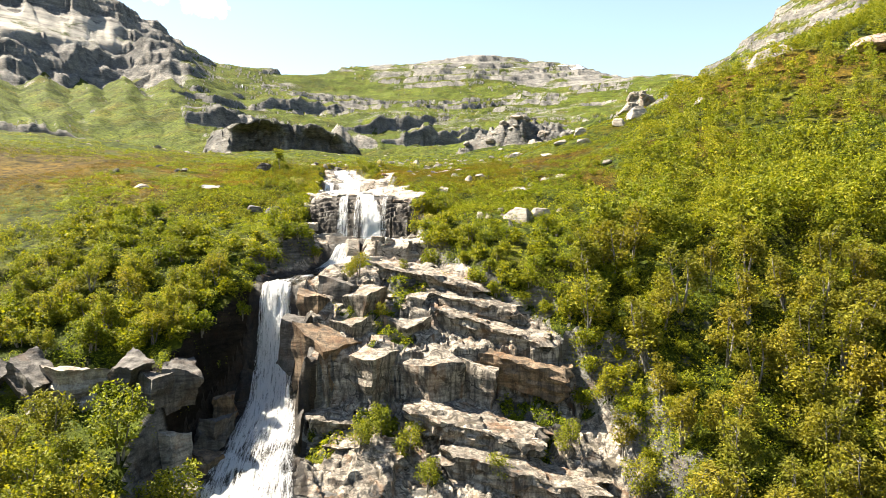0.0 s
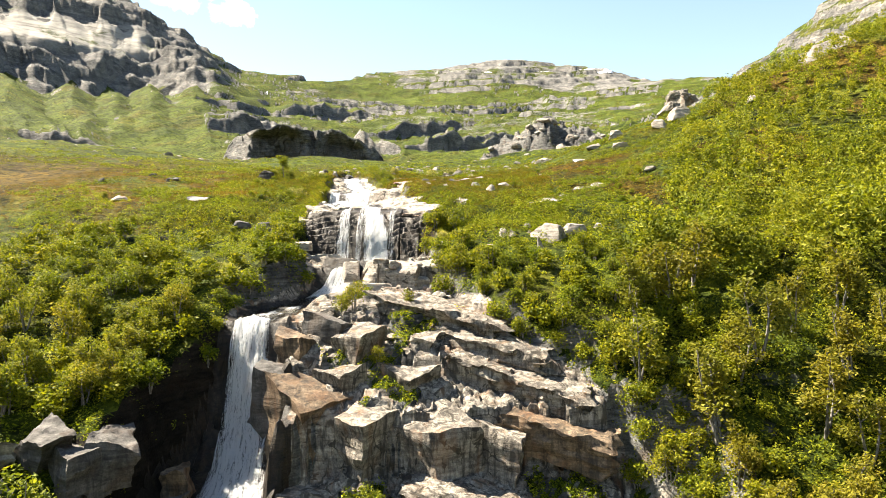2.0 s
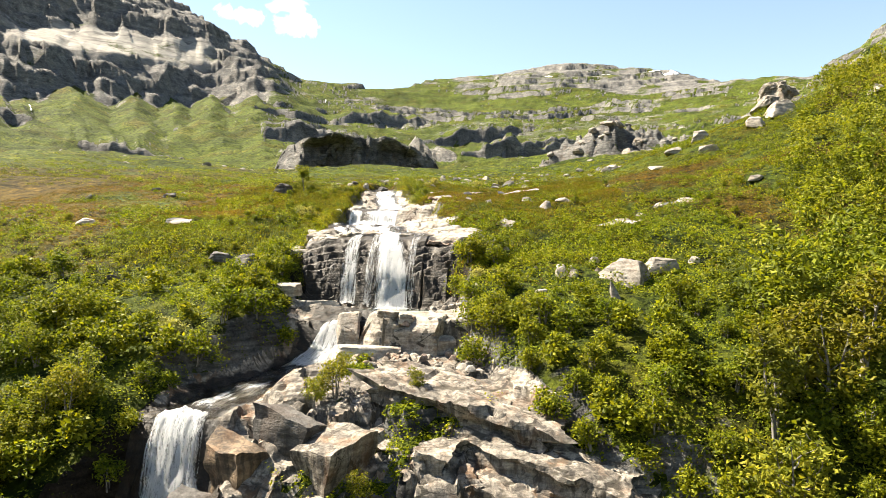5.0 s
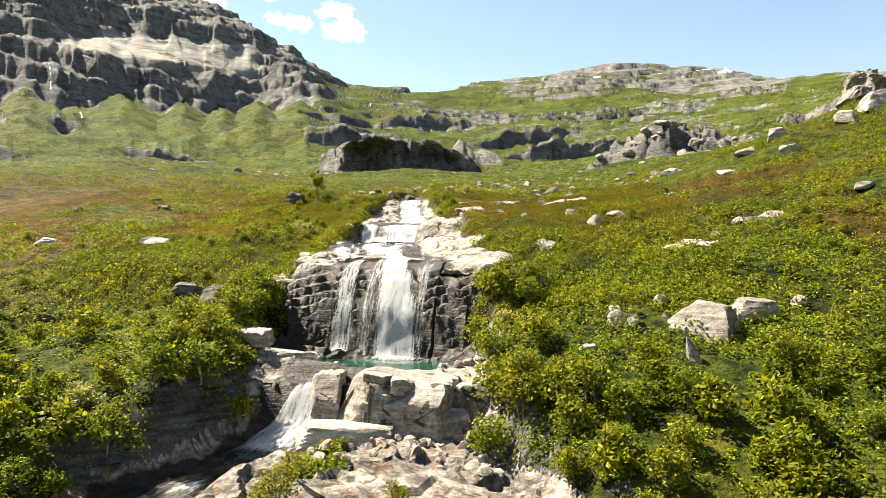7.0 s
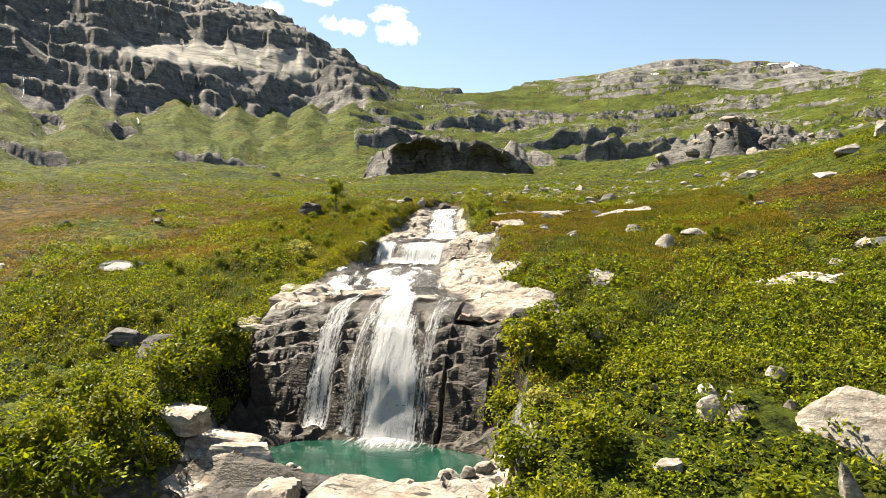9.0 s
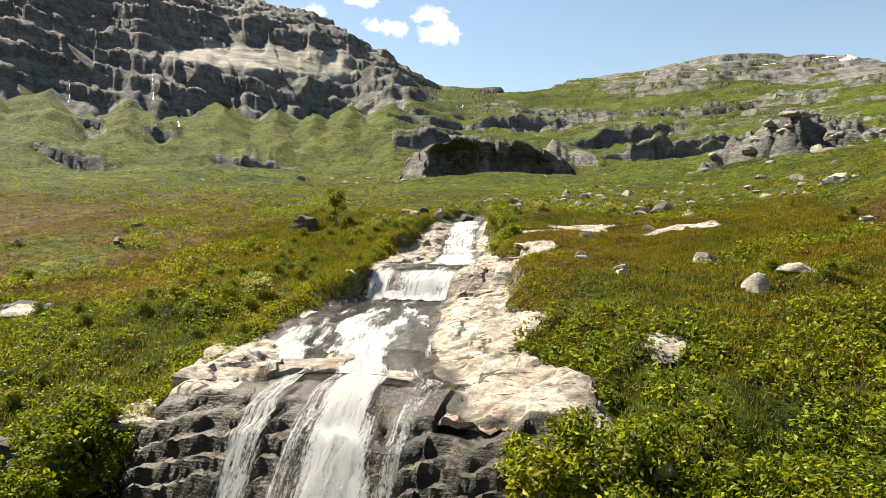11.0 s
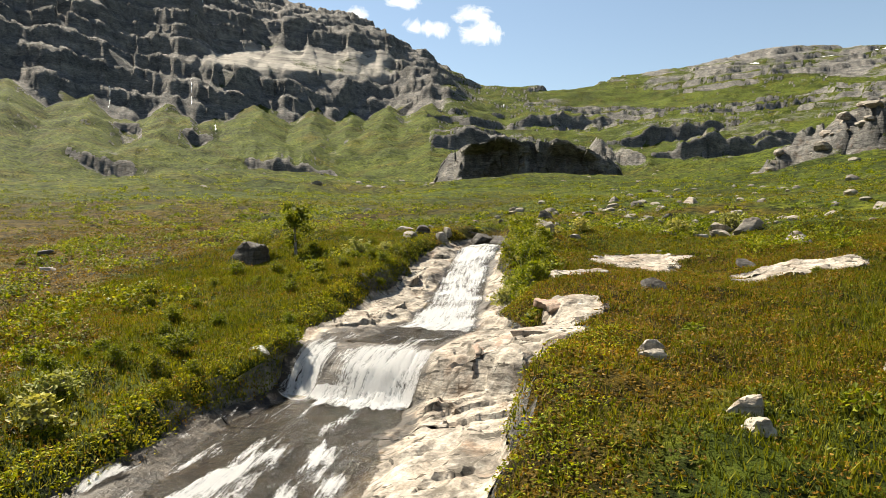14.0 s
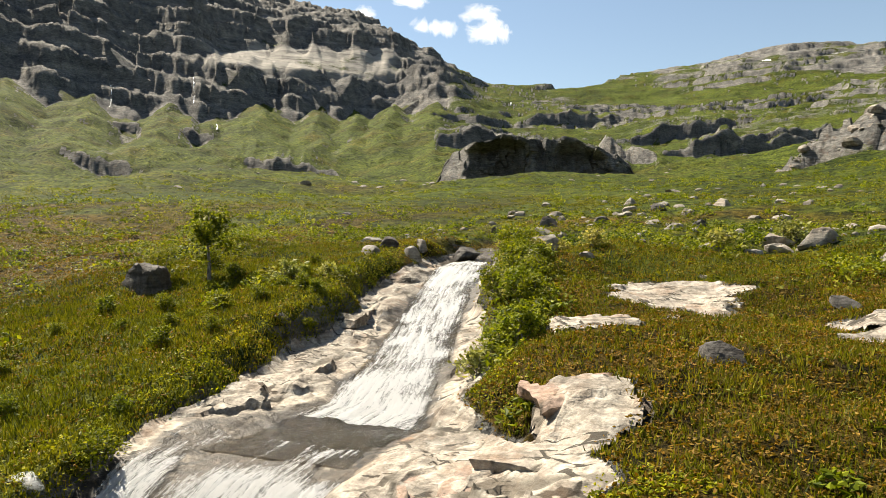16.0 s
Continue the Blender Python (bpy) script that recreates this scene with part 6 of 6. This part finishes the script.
def grass_ground(x, y):
    return turf(x, y) * (0.1 + 0.9 * step(0.15, -0.25, heath_at(x, y) + 0.5 * rough(x, y, 3.5, 3, 94)))


def grass(name, seed, box, limit, gap, chance, blades, tall, leaf, label):
    rng = np.random.default_rng(seed)
    at = scatter(rng, box, gap, chance, limit)
    g = [np.repeat(k, blades) for k in lay(at)]
    at = np.repeat(at, blades, 0)
    n = len(at)
    dx, dy = rng.normal(size=n) * 0.13, rng.normal(size=n) * 0.13
    x, y, z = at[:, 0] + dx, at[:, 1] + dy, g[0] + g[1] * dx + g[2] * dy
    foot = np.stack([x, y, z - 0.03], -1)
    a, lean = rng.uniform(0, 6.28, n), rng.normal(size=(n, 2)) * 0.35
    side = np.stack([np.cos(a), np.sin(a), 0 * a], -1) * (0.016 + 0.016 * rng.random(n))[:, None]
    h = tall * rng.uniform(0.5, 1.3, n)
    top = foot + np.stack([lean[:, 0] * h, lean[:, 1] * h, h], -1)
    return tagged(new(name, mesh_of(name, np.stack([foot - side, foot + side, top], 1).reshape(-1, 3), np.arange(3 * n).reshape(n, 3), leaf, False)), label, "grass", kind="stuff")


clumps("ferns", 201, (-56, 42, 54, 140), 5200, 0.55, fern_ground, 36, 0.5, 0.45, 0.085, LEAF_FERN, "bright green ferns and bilberry scrub in drifts", 0.1)
clumps("heather", 202, (-75, 92, 40, 185), 6400, 0.55, heath_ground, 22, 0.6, 0.22, 0.075, LEAF_HEATH, "rust brown heather and dry turf", 0.1)
clumps("turf_clumps", 203, (-75, 60, 46, 185), 5600, 0.6, lambda x, y: turf(x, y) * (0.2 + 0.8 * step(0.25, -0.15, heath_at(x, y))), 20, 0.55, 0.24, 0.082, LEAF_GRASS, "tufty yellow green turf", 0.2)
grass("tall_grass", 204, (-42, 100, 14, 158), 17000, 0.26, grass_ground, 11, 0.28, LEAF_GRASS, "long green grass on the banks")
clumps("wood_floor", 208, (4, 40, 62, 128), 2600, 0.8, lambda x, y: turf(x, y) * right_wood(x, y), 40, 0.9, 1.5, 0.14, LEAF_WILLOW, "dense green brush under birches", 0.3)
grass("bank_grass", 210, (-44, 126, 14, 168), 15000, 0.22, lambda x, y: turf(x, y) * (0.2 + 0.8 * step(0.35, -0.1, heath_at(x, y) + 0.4 * rough(x, y, 4, 3, 95))), 11, 0.24, LEAF_GRASS, "short green grass and sedge on the upper banks")
clumps("bank_heather", 211, (-44, 112, 14, 168), 4200, 0.42, lambda x, y: turf(x, y) * (0.3 + 0.7 * step(-0.3, 0.3, heath_at(x, y))), 26, 0.5, 0.26, 0.055, LEAF_HEATH, "low brown heather on the upper banks", 0.1)
clumps("bank_moss", 212, (-30, 108, -4, 168), 1500, 0.45, lambda x, y: turf(x, y) * (step(2.6, 1.0, curve(y, ROCK_LEFT) - x) * step(-1.0, 0, curve(y, ROCK_LEFT) - x) + step(3.4, 1.2, x - curve(y, ROCK_RIGHT)) * step(-1, 0, x - curve(y, ROCK_RIGHT))), 40, 0.5, 0.3, 0.06, LEAF_FERN, "bright yellow green moss and ferns along a stream", 0.1)
clumps("ledge_moss", 206, (-14, 59, 16, 92), 900, 0.6, lambda x, y: turf(x, y) * step(3.2, 4, x - curve(y, STREAM_X)) * step(1, -1, x - curve(y, ROCK_RIGHT)), 30, 0.55, 0.45, 0.12, LEAF_FERN, "ferns and moss on rock ledges", 0.2)
clumps("upper_scrub", 205, (-150, 150, 60, 330), 6500, 0.8, lambda x, y: turf(x, y) * (0.25 + 0.75 * step(-0.1, 0.4, rough(x, y, 11, 3, 112))), 26, 0.9, 0.45, 0.13, LEAF_GRASS, "yellow green scrub and turf on an upper meadow", 0.2)
clumps("juniper", 209, (-190, 170, 80, 430), 1700, 2.0, lambda x, y: turf(x, y) * (0.15 + 0.85 * step(0.05, 0.5, rough(x, y, 18, 3, 114))), 44, 1.5, 0.9, 0.2, LEAF_WILLOW, "dark green juniper and willow scrub on an upper meadow", 0.25)
clumps("dwarf_willow", 207, (-66, 46, 54, 185), 2100, 0.9, lambda x, y: turf(x, y) * step(0.1, 0.5, rough(x, y, 7, 3, 113)) * (0.6 + 0.4 * step(150, 110, y)), 50, 0.85, 0.95, 0.13, LEAF_WILLOW, "drifts of dark green dwarf willow", 0.3)
